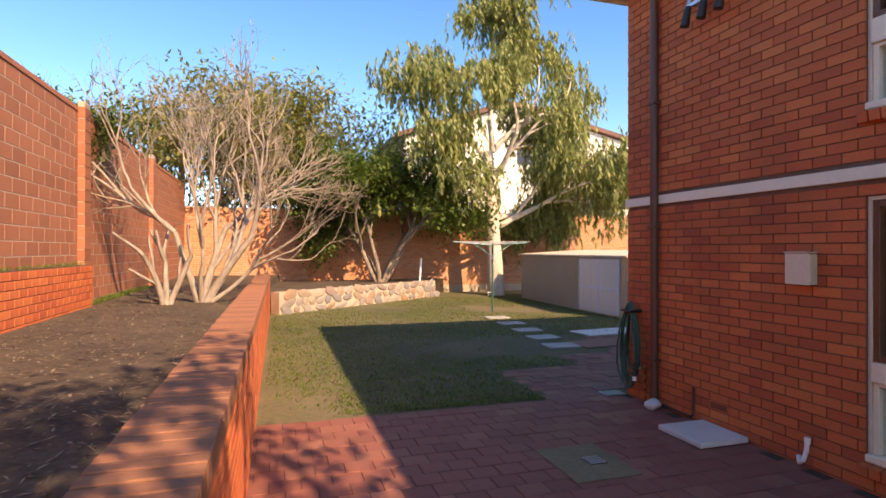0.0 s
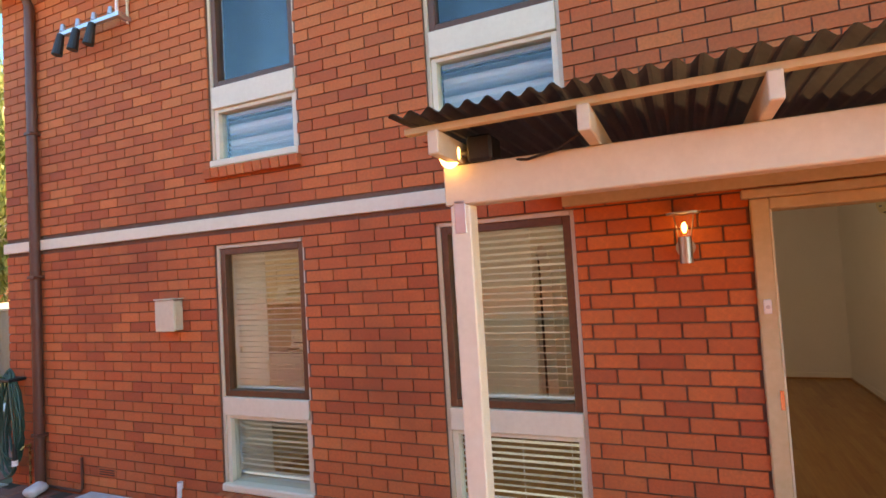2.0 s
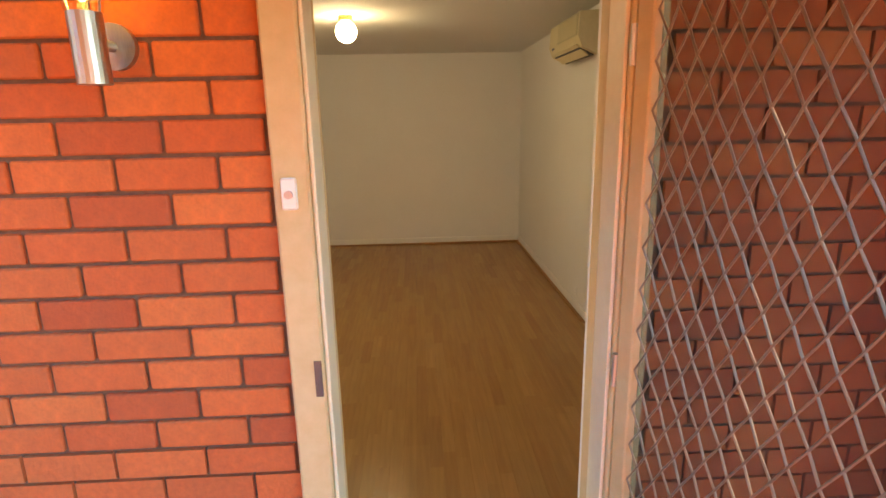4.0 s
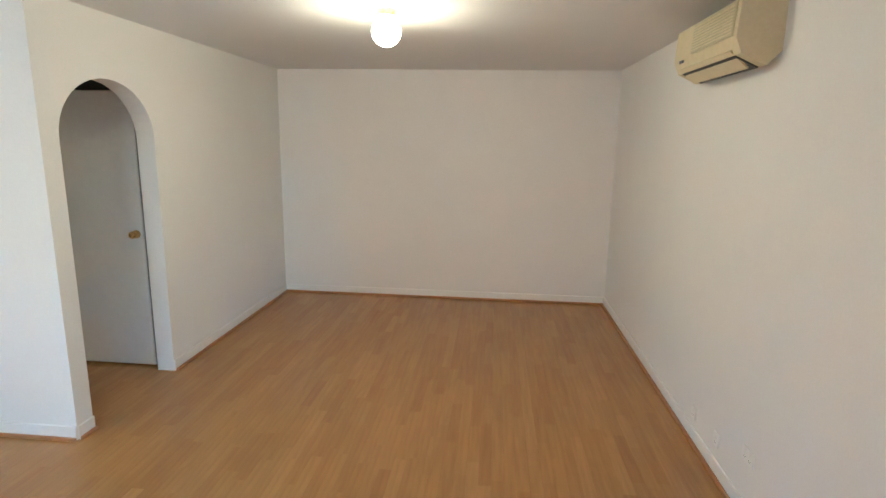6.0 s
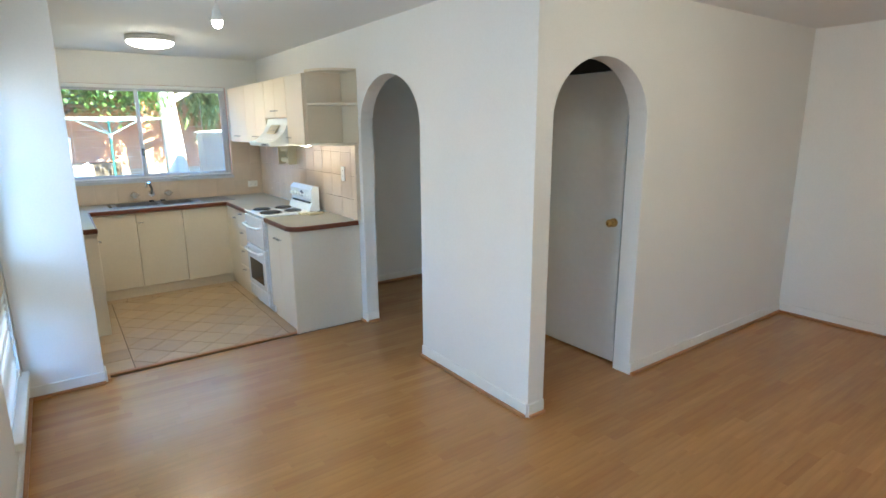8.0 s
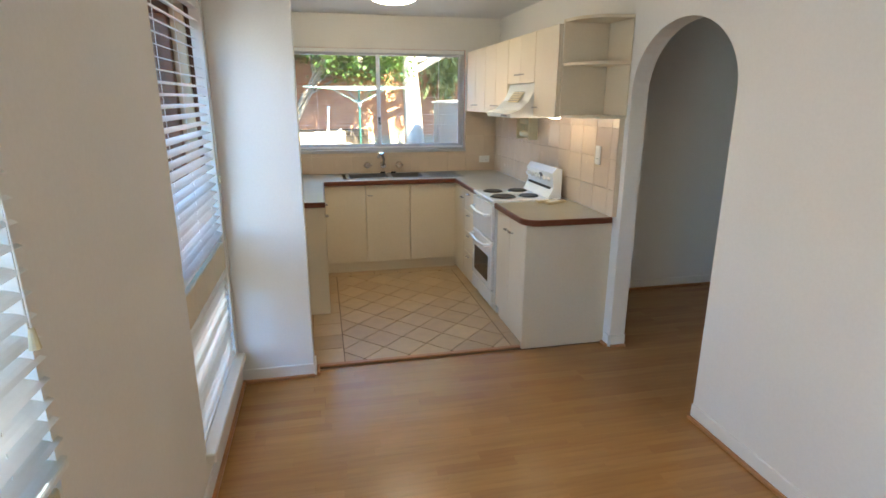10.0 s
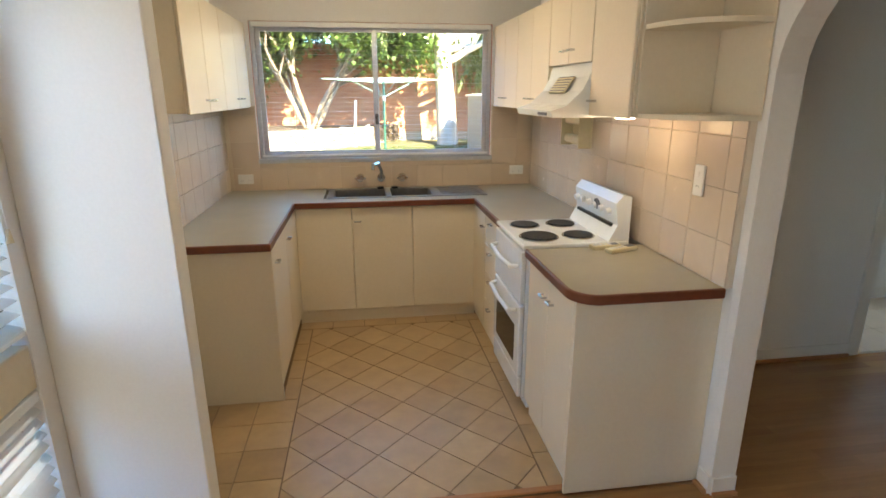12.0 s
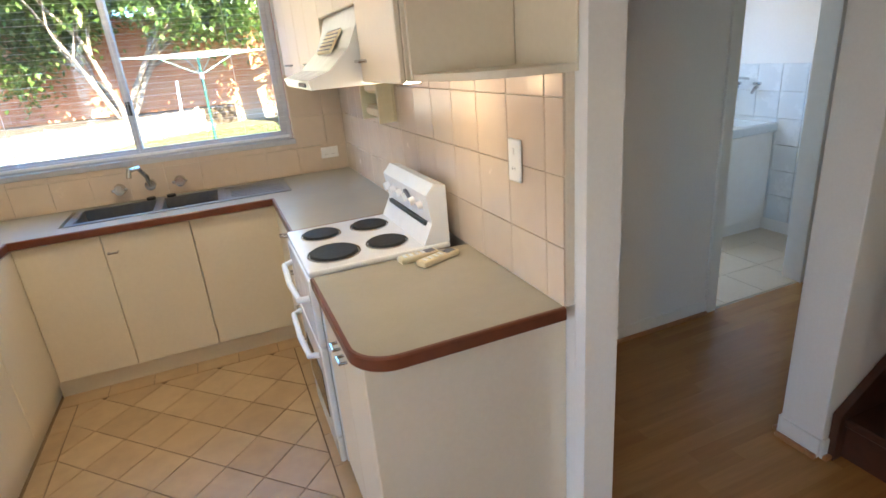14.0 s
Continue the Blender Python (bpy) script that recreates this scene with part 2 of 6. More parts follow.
DRY_GROUND = surface("dry_ground", (0.13, 0.10, 0.07), (0.22, 0.17, 0.12), 0.97, 10, 0.3, 0.8, bump_d=0.02)
BLADE = pieces("grass_blade", [(0.06, 0.12, 0.015), (0.13, 0.22, 0.03), (0.09, 0.17, 0.022), (0.22, 0.20, 0.07)], 0.7, 5, 1, 0.0)
GUM_LEAF = pieces("gum_leaf", [(0.17, 0.23, 0.065), (0.27, 0.32, 0.11), (0.33, 0.36, 0.15), (0.14, 0.19, 0.055), (0.40, 0.39, 0.14)], 0.55, 4, 1, 0.0)
SHRUB_LEAF = pieces("shrub_leaf", [(0.05, 0.10, 0.018), (0.085, 0.15, 0.03), (0.12, 0.19, 0.04), (0.07, 0.13, 0.025)], 0.5, 4, 1, 0.0)
OLIVE_LEAF = pieces("olive_leaf", [(0.20, 0.22, 0.065), (0.29, 0.29, 0.09), (0.17, 0.19, 0.05), (0.35, 0.32, 0.11)], 0.6, 4, 1, 0.0)
BARK_PALE = surface("pale_bark", (0.36, 0.31, 0.25), (0.62, 0.56, 0.47), 0.85, 18, 3, 0.7, bump_d=0.02, stretch=(1, 1, 0.4))
BARK_BARE = surface("bare_bark", (0.17, 0.135, 0.105), (0.37, 0.315, 0.255), 0.9, 14, 4, 0.8, bump_d=0.02, stretch=(1, 1, 0.4))
BARK_DARK = surface("grey_bark", (0.16, 0.12, 0.09), (0.30, 0.24, 0.18), 0.9, 20, 3, 0.8, bump_d=0.02)
SHED_STEEL = surface("cream_steel", (0.60, 0.52, 0.41), (0.68, 0.60, 0.48), 0.5, 25, 1, 0.05)
SHED_WHITE = surface("pale_steel_door", (0.66, 0.64, 0.58), (0.74, 0.72, 0.66), 0.45, 25, 1, 0.05)
ROOF_SHEET = surface("weathered_roof_sheet", (0.055, 0.045, 0.038), (0.11, 0.09, 0.075), 0.75, 25, 2, 0.2)
GATE_RED = surface("maroon_paint", (0.085, 0.012, 0.014), (0.125, 0.018, 0.020), 0.5, 30, 2, 0.1)
MESH_STEEL = surface("dull_mesh", (0.19, 0.145, 0.11), (0.29, 0.23, 0.18), 0.42, 30, 2, 0.0, 0.3)
FLY_SCREEN, nt_, b_ = material("fly_screen")
b_.inputs["Base Color"].default_value, b_.inputs["Roughness"].default_value = (0.03, 0.026, 0.024, 1), 0.8
tr_, mx_ = nt_.nodes.new("ShaderNodeBsdfTransparent"), nt_.nodes.new("ShaderNodeMixShader")
mx_.inputs[0].default_value = 0.5
nt_.links.new(tr_.outputs[0], mx_.inputs[1])
nt_.links.new(b_.outputs[0], mx_.inputs[2])
nt_.links.new(mx_.outputs[0], nt_.nodes["Material Output"].inputs[0])
RENDER_WHITE = surface("rendered_wall", (0.70, 0.66, 0.58), (0.78, 0.74, 0.66), 0.85, 8, 0.4, 0.2)
ROOF_TILE = surface("roof_tile", (0.10, 0.05, 0.04), (0.17, 0.085, 0.065), 0.85, 10, 1, 0.4)
TUB = surface("laundry_tub", (0.62, 0.68, 0.72), (0.70, 0.75, 0.78), 0.35, 20, 2, 0.02)
BLUE_TILE = pieces("laundry_tile", [(0.70, 0.74, 0.76), (0.74, 0.77, 0.79)], 0.25, 6, 1, 0.02, grain_mix=0.1)
LIT_GLOBE = glow("lit_opal_glass", (1.0, 0.93, 0.80), 1.2)
LIT_OYSTER = glow("lit_oyster_glass", (1.0, 0.92, 0.78), 0.8)
# the wall lamp's bulb, and the highlight put into the flood light's lens
AMBER_GLOW = glow("amber_glow", (1.0, 0.62, 0.25), 0.9)
SIGN_GREY = surface("control_print", (0.10, 0.11, 0.14), (0.15, 0.16, 0.20), 0.5)


def translucent(m, share):
    """Lets light shine through leaves and blades."""
    nt = m.node_tree
    b, t, x = nt.nodes["Principled BSDF"], nt.nodes.new("ShaderNodeBsdfTranslucent"), nt.nodes.new("ShaderNodeMixShader")
    x.inputs[0].default_value = share
    nt.links.new(b.inputs["Base Color"].links[0].from_socket, t.inputs[0])
    nt.links.new(b.outputs[0], x.inputs[1])
    nt.links.new(t.outputs[0], x.inputs[2])
    nt.links.new(x.outputs[0], nt.nodes["Material Output"].inputs[0])


for m_ in (GUM_LEAF, SHRUB_LEAF, OLIVE_LEAF, BLADE):
    translucent(m_, 0.45)

# ---------------------------------------------------------------- mesh helpers


SHIFT = 0.0                                   # x by which the things now being built are moved


def part(name, bm, mat, parent=None, label="", smooth=False):
    me = bpy.data.meshes.new(name)
    bm.to_mesh(me)
    bm.free()
    me.materials.append(mat)
    if smooth:
        for p in me.polygons:
            p.use_smooth = True
    ob = new(name, me)
    ob.parent = parent
    if label:
        ob["label"] = label
    return ob


def thing(name, place, label, category, group="", kind="", rz=0.0):
    ob = new(name)
    ob.empty_display_size = 0.1
    ob.matrix_basis = pose(place[0] + SHIFT, place[1], place[2], 0, 0, rz)
    return tagged(ob, label, category, group, kind)


def add_box(bm, x0, x1, y0, y1, z0, z1, bevel=0.0, seg=1):
    g = bmesh.ops.create_cube(bm, size=1, matrix=Matrix.LocRotScale(((x0 + x1) / 2, (y0 + y1) / 2, (z0 + z1) / 2), None, (abs(x1 - x0), abs(y1 - y0), abs(z1 - z0))))
    if bevel:
        edges = list({e for v in g["verts"] for e in v.link_edges})
        bmesh.ops.bevel(bm, geom=edges, offset=bevel, segments=seg, affect="EDGES", profile=0.5)
    return bm


def box(x0, x1, y0, y1, z0, z1, bevel=0.004, seg=1):
    return add_box(bmesh.new(), x0, x1, y0, y1, z0, z1, bevel, seg)


def add_cyl(bm, a, b, r0, r1=None, n=16, cap=True):
    a, b = Vector(a), Vector(b)
    d = b - a
    q = d.to_track_quat("Z", "Y").to_matrix().to_4x4()
    bmesh.ops.create_cone(bm, cap_ends=cap, segments=n, radius1=r0, radius2=r0 if r1 is None else r1, depth=d.length, matrix=Matrix.Translation((a + b) / 2) @ q)
    return bm


def cyl(a, b, r0, r1=None, n=16):
    return add_cyl(bmesh.new(), a, b, r0, r1, n)


def prism(outline, depth, m):
    """A flat outline of (u, v) pulled out by depth along its own normal, then laid by m."""
    bm = bmesh.new()
    lo = [bm.verts.new((u, v, 0)) for u, v in outline]
    hi = [bm.verts.new((u, v, depth)) for u, v in outline]
    n = len(outline)
    bm.faces.new(lo[::-1])
    bm.faces.new(hi)
    for i in range(n):
        bm.faces.new((lo[i], lo[(i + 1) % n], hi[(i + 1) % n], hi[i]))
    bmesh.ops.recalc_face_normals(bm, faces=bm.faces)
    bm.transform(m)
    return bm


def tube(points, r, n=8, cyclic=False, r_end=None):
    """A round tube along a line of points."""
    bm = bmesh.new()
    pts = [Vector(p) for p in points]
    rings = []
    for i, p in enumerate(pts):
        d = (pts[min(i + 1, len(pts) - 1)] - pts[max(i - 1, 0)]).normalized()
        if cyclic:
            d = (pts[(i + 1) % len(pts)] - pts[i - 1]).normalized()
        q = d.to_track_quat("Z", "Y")
        rr = r if r_end is None else r + (r_end - r) * i / (len(pts) - 1)
        rings.append([bm.verts.new(p + q @ Vector((rr * math.cos(k * math.tau / n), rr * math.sin(k * math.tau / n), 0))) for k in range(n)])
    for i in range(len(rings) if cyclic else len(rings) - 1):
        a, b = rings[i], rings[(i + 1) % len(rings)]
        for k in range(n):
            bm.faces.new((a[k], a[(k + 1) % n], b[(k + 1) % n], b[k]))
    if not cyclic:
        bm.faces.new(rings[0][::-1])
        bm.faces.new(rings[-1])
    return bm


def ball(place, r, sx=1, sy=1, sz=1, n=16):
    bm = bmesh.new()
    bmesh.ops.create_uvsphere(bm, u_segments=n, v_segments=n // 2 + 2, radius=r, matrix=Matrix.Translation(place) @ Matrix.Diagonal((sx, sy, sz, 1)))
    return bm


def structure(name, bm, mat, label="", category=""):
    ob = part(name, bm, mat)
    ob.location.x = SHIFT
    return tagged(ob, label or name.replace("_", " "), category or name.split("_")[0], kind="structure")


def wall_x(bm, x0, x1, y0, y1, z0, z1, holes):
    """A wall across x with openings (ya, yb, za, zb) through it, built of butted blocks."""
    cuts = sorted({y0, y1, *[h[0] for h in holes], *[h[1] for h in holes]})
    for a, b in zip(cuts, cuts[1:]):
        hs = sorted((h[2], h[3]) for h in holes if h[0] <= a + 1e-6 and h[1] >= b - 1e-6)
        z = z0
        for ha, hb in hs:
            if ha - z > 1e-4:
                add_box(bm, x0, x1, a, b, z, ha)
            z = hb
        if z1 - z > 1e-4:
            add_box(bm, x0, x1, a, b, z, z1)
    return bm


def wall_y(bm, y0, y1, x0, x1, z0, z1, holes):
    """The same across y, openings (xa, xb, za, zb)."""
    tmp = wall_x(bmesh.new(), y0, y1, x0, x1, z0, z1, holes)
    me = bpy.data.meshes.new("tmp")
    tmp.transform(Matrix(((0, 1, 0, 0), (1, 0, 0, 0), (0, 0, 1, 0), (0, 0, 0, 1))))
    bmesh.ops.reverse_faces(tmp, faces=tmp.faces)
    tmp.to_mesh(me)
    tmp.free()
    bm.from_mesh(me)
    bpy.data.meshes.remove(me)
    return bm


def brick_mesh(name, lx, ly, lz, mat, chamfer=0.004):
    """One brick, block or tile round its centre, with worn edges on the outer side."""
    bm = box(-lx / 2, lx / 2, -ly / 2, ly / 2, -lz / 2, lz / 2, chamfer)
    me = bpy.data.meshes.new(name)
    bm.to_mesh(me)
    bm.free()
    me.materials.append(mat)
    return me


def lay_pieces(parent, name, mat, cells, near, shape, limit=290, chamfer=0.004):
    """Cells are boxes (x0, x1, y0, y1, z0, z1). Those for which near() holds, up to the limit, become parts that share
    mesh data by their size; the rest are joined into one part of kind stuff."""
    shared, rest, count = {}, [], 0
    for c in cells:
        if count < limit and near(c):
            count += 1
            size = tuple(round(c[2 * i + 1] - c[2 * i], 3) for i in range(3))
            if size not in shared:
                shared[size] = brick_mesh(name, *size, mat, min(chamfer, min(size) * 0.3))
            ob = new(name, shared[size])
            ob.parent = parent
            ob.location = [(c[2 * i] + c[2 * i + 1]) / 2 for i in range(3)]
        else:
            rest.append(c)
    if rest:
        verts, faces = [], []
        for x0, x1, y0, y1, z0, z1 in rest:
            k = len(verts)
            for z in (z0, z1):
                verts += [(x0, y0, z), (x1, y0, z), (x1, y1, z), (x0, y1, z)]
            faces += [(k, k + 3, k + 2, k + 1), (k + 4, k + 5, k + 6, k + 7), (k, k + 1, k + 5, k + 4), (k + 1, k + 2, k + 6, k + 5), (k + 2, k + 3, k + 7, k + 6), (k + 3, k, k + 4, k + 7)]
        me = bpy.data.meshes.new(shape)
        me.from_pydata(verts, [], faces)
        me.materials.append(mat)
        ob = new(shape, me)
        ob.parent = parent
        ob["kind"] = "stuff"


def courses(y0, y1, z0, z1, length, height, joint, holes, bond=0.5):
    """Bricks of a running bond between y0..y1 and z0..z1 that keep clear of the holes (ya, yb, za, zb): (ya, yb, za, zb)."""
    out = []
    rows = int(round((z1 - z0) / height))
    for i in range(rows):
        za, zb = z0 + i * height + joint / 2, z0 + (i + 1) * height - joint / 2
        spans = [(y0, y1)]
        for ha, hb, hz0, hz1 in holes:
            if hz0 < zb - 0.02 and hz1 > za + 0.02:
                spans = [s for a, b in spans for s in ((a, min(b, ha)), (max(a, hb), b)) if s[1] - s[0] > 0.03]
        off = (i % 2) * bond * length
        for a, b in spans:
            k = math.floor((a - off) / length)
            y = off + k * length
            while y < b:
                ya, yb = max(a, y + joint / 2), min(b, y + length - joint / 2)
                if yb - ya > 0.025:
                    out.append((ya, yb, za, zb))
                y += length
    return out

# ---------------------------------------------------------------- the house shell
G = -0.05                                     # paving level; the floor indoors is 0
W1, W2 = (2.90, 3.79), (0.905, 1.82)          # the window columns of the facade
LOW, RAIL, TOP = 0.155, (0.745, 0.89), 2.105
ULOW, URAIL, UTOP = 2.735, (3.22, 3.40), 4.66
DOOR = (-0.935, -0.012, -0.04, 2.07)
HOLES = [(*W1, LOW, TOP), (*W2, LOW, TOP), (*W1, ULOW, UTOP), (*W2, ULOW, UTOP), DOOR]
EAVE = 4.92
INDOORS = -0.40                               # the rooms' own x is measured from 0.40 m inside the facade

facade = structure("wall_facade", wall_x(bmesh.new(), 0.012, 0.20, -1.90, 6.60, -0.30, EAVE, HOLES), MORTAR, "two-storey orange-red brick facade with raked dark joints", "wall")
structure("wall_garden_end", wall_y(bmesh.new(), 6.46, 6.60, 0.20, 6.35, -0.30, EAVE, [(0.495, 2.285, 1.125, 2.12), (4.5, 5.3, 1.35, 2.05)]), BRICK, "brick end wall of the house facing the garden", "wall")
structure("wall_street_end", box(0.20, 6.35, -1.90, -1.80, -0.30, EAVE, 0), BRICK, "plain brick end wall of the house", "wall")
structure("wall_rear", box(6.25, 6.35, -1.80, 6.46, -0.30, EAVE, 0), BRICK, "plain brick rear wall of the house", "wall")
structure("wall_facade_lining", wall_x(bmesh.new(), 0.20, 0.25, -1.69, 6.46, 0.0, 2.43, [(*W1, LOW, TOP), (*W2, LOW, TOP), (-0.86, -0.088, 0.0, 2.03)]), PLASTER, "white painted inner face of the window wall", "wall")
SHIFT = INDOORS
structure("wall_side", box(0.60, 6.215, -1.80, -1.69, 0, 2.43, 0), PLASTER, "long white painted living room wall", "wall")
structure("wall_far", box(6.215, 6.65, -1.80, 6.46, 0, 2.43, 0), PLASTER, "plain white far wall of the living room", "wall")
structure("wall_kitchen_end", wall_y(bmesh.new(), 6.44, 6.46, 0.65, 3.05, 0.0, 2.43, [(0.895, 2.685, 1.125, 2.12)]), PLASTER, "painted kitchen wall round the window", "wall")
structure("ceiling", box(0.60, 6.65, -1.80, 6.46, 2.43, 2.55, 0), CEIL, "flat white ceiling", "ceiling")
SHIFT = 0.0
structure("ceiling_upper", box(0.20, 6.25, -1.80, 6.46, 4.80, 4.90, 0), CEIL, "upper storey ceiling", "ceiling")
structure("floor_base", box(0.20, 6.25, -1.80, 6.46, -0.30, -0.014, 0), JOINT, "floor slab of the house", "floor")

# eaves, gutter and hipped roof
structure("eaves_soffit", box(-0.42, 6.75, -2.35, 6.86, EAVE, EAVE + 0.05, 0), CREAM, "cream painted eaves lining", "eaves")
bm = bmesh.new()
for x0, x1, y0, y1 in ((-0.53, -0.42, -2.46, 6.97), (6.75, 6.86, -2.46, 6.97), (-0.42, 6.75, 6.86, 6.97), (-0.42, 6.75, -2.46, -2.35)):
    add_box(bm, x0, x1, y0, y1, EAVE - 0.02, EAVE + 0.13, 0.01)
structure("gutter", bm, CREAM, "cream metal gutter along the eaves", "gutter")
bm = bmesh.new()
vs = [bm.verts.new(v) for v in ((-0.51, -2.44, EAVE + 0.10), (6.84, -2.44, EAVE + 0.10), (6.84, 6.95, EAVE + 0.10), (-0.51, 6.95, EAVE + 0.10), (3.17, 0.9, EAVE + 1.2), (3.17, 3.9, EAVE + 1.2))]
for f in ((0, 1, 4), (1, 2, 5, 4), (2, 3, 5), (3, 0, 4, 5), (3, 2, 1, 0)):
    bm.faces.new([vs[i] for i in f])
structure("roof", bm, ROOF_TILE, "low hipped tiled roof", "roof")

# band at the upper floor
band = structure("trim_band", box(-0.022, 0.012, 0.98, 6.62, 2.225, 2.325, 0.004), WHITE_PAINT, "cream painted timber band across the brickwork", "trim")

# inner walls
SHIFT = INDOORS


def arch_outline(length, height, a, b, spring, top, steps=20):
    pts = [(0, 0), (a, 0), (a, spring)]
    c, r, h = (a + b) / 2, (b - a) / 2, top - spring
    pts += [(c - r * math.cos(math.pi * i / steps), spring + h * math.sin(math.pi * i / steps)) for i in range(1, steps)]
    return pts + [(b, spring), (b, 0), (length, 0), (length, height), (0, height)]


M_YZ = Matrix(((0, 0, 1, 0), (1, 0, 0, 0), (0, 1, 0, 0), (0, 0, 0, 1)))      # u to y, v to z, depth to x
M_XZ = Matrix(((1, 0, 0, 0), (0, 0, 1, 0), (0, 1, 0, 0), (0, 0, 0, 1)))      # u to x, v to z, depth to y
structure("wall_arch_hall", prism(arch_outline(2.03, 2.43, 1.105, 1.985, 1.68, 2.052), 0.11, Matrix.Translation((3.05, 1.865, 0)) @ M_YZ), PLASTER, "white wall with a round-headed arch beside the kitchen", "wall")
structure("wall_arch_living", prism(arch_outline(3.055, 2.43, 0.015, 0.845, 1.70, 2.05), 0.13, Matrix.Translation((3.16, 1.865, 0)) @ M_XZ), PLASTER, "white living room wall with a round-headed arch", "wall")
structure("wall_kitchen_side", box(3.05, 3.16, 3.896, 6.44, 0, 2.43, 0), PLASTER, "wall between kitchen and hall", "wall")
structure("wall_nib", box(0.65, 1.078, 3.865, 3.965, 0, 2.43, 0.004), PLASTER, "short white nib wall beside the kitchen", "wall")
structure("wall_hall_end", wall_y(bmesh.new(), 4.88, 4.98, 3.16, 6.215, 0, 2.43, [(4.74, 5.51, 0, 2.05)]), PLASTER, "white hall wall with the laundry doorway", "wall")
structure("wall_stair", box(4.11, 6.215, 3.80, 3.965, 0, 2.43, 0.003), PLASTER, "white wall beside the stairs", "wall")
structure("wall_under_stair", box(4.30, 6.215, 2.71, 2.78, 0, 2.43, 0.003), PLASTER, "white wall under the stairs", "wall")
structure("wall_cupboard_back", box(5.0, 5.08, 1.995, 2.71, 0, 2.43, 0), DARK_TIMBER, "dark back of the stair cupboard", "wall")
structure("wall_laundry_end", wall_y(bmesh.new(), 6.44, 6.46, 4.20, 6.215, 0.0, 2.43, [(4.9, 5.7, 1.35, 2.05)]), PLASTER, "white laundry wall with a window", "wall")
structure("wall_laundry_left", box(4.10, 4.20, 4.98, 6.44, 0, 2.43, 0), PLASTER, "white laundry wall", "wall")


def skirting(name, pts, out):
    """White skirting with a beech quad along a line of floor points; out: the side towards the room."""
    board, quad = bmesh.new(), bmesh.new()
    for (xa, ya), (xb, yb), (ox, oy) in zip(pts, pts[1:], out):
        for bm, d0, d1, h in ((board, 0.0, 0.012, 0.085), (quad, 0.012, 0.030, 0.020)):
            x = sorted((xa + ox * d0, xb + ox * d1)) if ox else sorted((xa, xb))
            y = sorted((ya + oy * d0, yb + oy * d1)) if oy else sorted((ya, yb))
            add_box(bm, x[0], x[1], y[0], y[1], 0.0, h, 0.003)
    ob = thing(name, (0, 0, 0), "white painted skirting board with a beech quad at the floor", "skirting", kind="structure")
    part("board", board, GLOSS_WHITE, ob)
    part("quad", quad, TRIM_WOOD, ob, "beech quad moulding")


skirting("baseboard_living", [(0.65, -1.69), (6.215, -1.69), (6.215, 1.865), (4.005, 1.865)], [(0, 1), (-1, 0), (0, -1)])
skirting("baseboard_partition", [(3.175, 1.865), (3.05, 1.865), (3.05, 2.97)], [(0, -1), (-1, 0)])
skirting("baseboard_arch_nib", [(3.16, 3.85), (3.05, 3.85), (3.05, 3.925)], [(0, -1), (-1, 0)])
skirting("baseboard_nib", [(0.65, 0.56), (0.65, 3.865), (1.078, 3.865), (1.078, 3.965)], [(1, 0), (0, -1), (1, 0)])
skirting("baseboard_hall", [(3.16, 4.88), (4.68, 4.88)], [(0, -1)])
skirting("baseboard_stair", [(4.16, 3.80), (4.11, 3.80), (4.11, 3.965), (4.6, 3.965)], [(0, -1), (-1, 0), (0, 1)])

SHIFT = 0.0
# ---------------------------------------------------------------- windows of the facade


def window(name, y0, y1, z0, r0, r1, z1, label):
    w = thing(name, (0.06, (y0 + y1) / 2, z0), label, "window", kind="structure")
    h, k = (y1 - y0) / 2, -z0
    stile = bmesh.new()
    for s in (-1, 1):
        add_box(stile, -0.03, 0.12, s * h, s * (h - 0.028), 0.03, z1 + k, 0.003)
    add_box(stile, -0.035, 0.12, -h + 0.028, h - 0.028, z1 + k - 0.03, z1 + k, 0.003)
    part("outer_frame", stile, CREAM, w, "cream painted timber frame")
    part("rail", box(-0.045, 0.10, -h + 0.028, h - 0.028, r0 + k, r1 + k, 0.005), WHITE_PAINT, w, "wide white rail")
    dark = bmesh.new()
    a, b, c = h - 0.029, r1 + k + 0.001, z1 + k - 0.031
    for s in (-1, 1):
        add_box(dark, -0.02, 0.06, s * a, s * (a - 0.048), b, c, 0.004)
    add_box(dark, -0.02, 0.06, -a + 0.048, a - 0.048, b, b + 0.05, 0.004)
    add_box(dark, -0.02, 0.06, -a + 0.048, a - 0.048, c - 0.05, c, 0.004)
    part("sash", dark, DARK_TIMBER, w, "dark brown stained timber sash")
    low = bmesh.new()
    b, c = 0.061, r0 + k - 0.001
    for s in (-1, 1):
        add_box(low, -0.02, 0.06, s * a, s * (a - 0.04), b, c, 0.004)
    add_box(low, -0.02, 0.06, -a + 0.04, a - 0.04, c - 0.03, c, 0.004)
    part("lower_frame", low, WHITE_PAINT, w, "white painted lower frame")
    part("sill", box(-0.07, 0.12, -h, h, 0.0, 0.06, 0.01), WHITE_PAINT, w, "white timber sill")
    for n, z, zz in (("pane", r1 + k + 0.05, z1 + k - 0.08), ("pane", 0.061, r0 + k - 0.031)):
        p = part(n, box(0.018, 0.024, -a + 0.045, a - 0.045, z, zz, 0), GLASS, w)
        p.visible_shadow = False
    return w


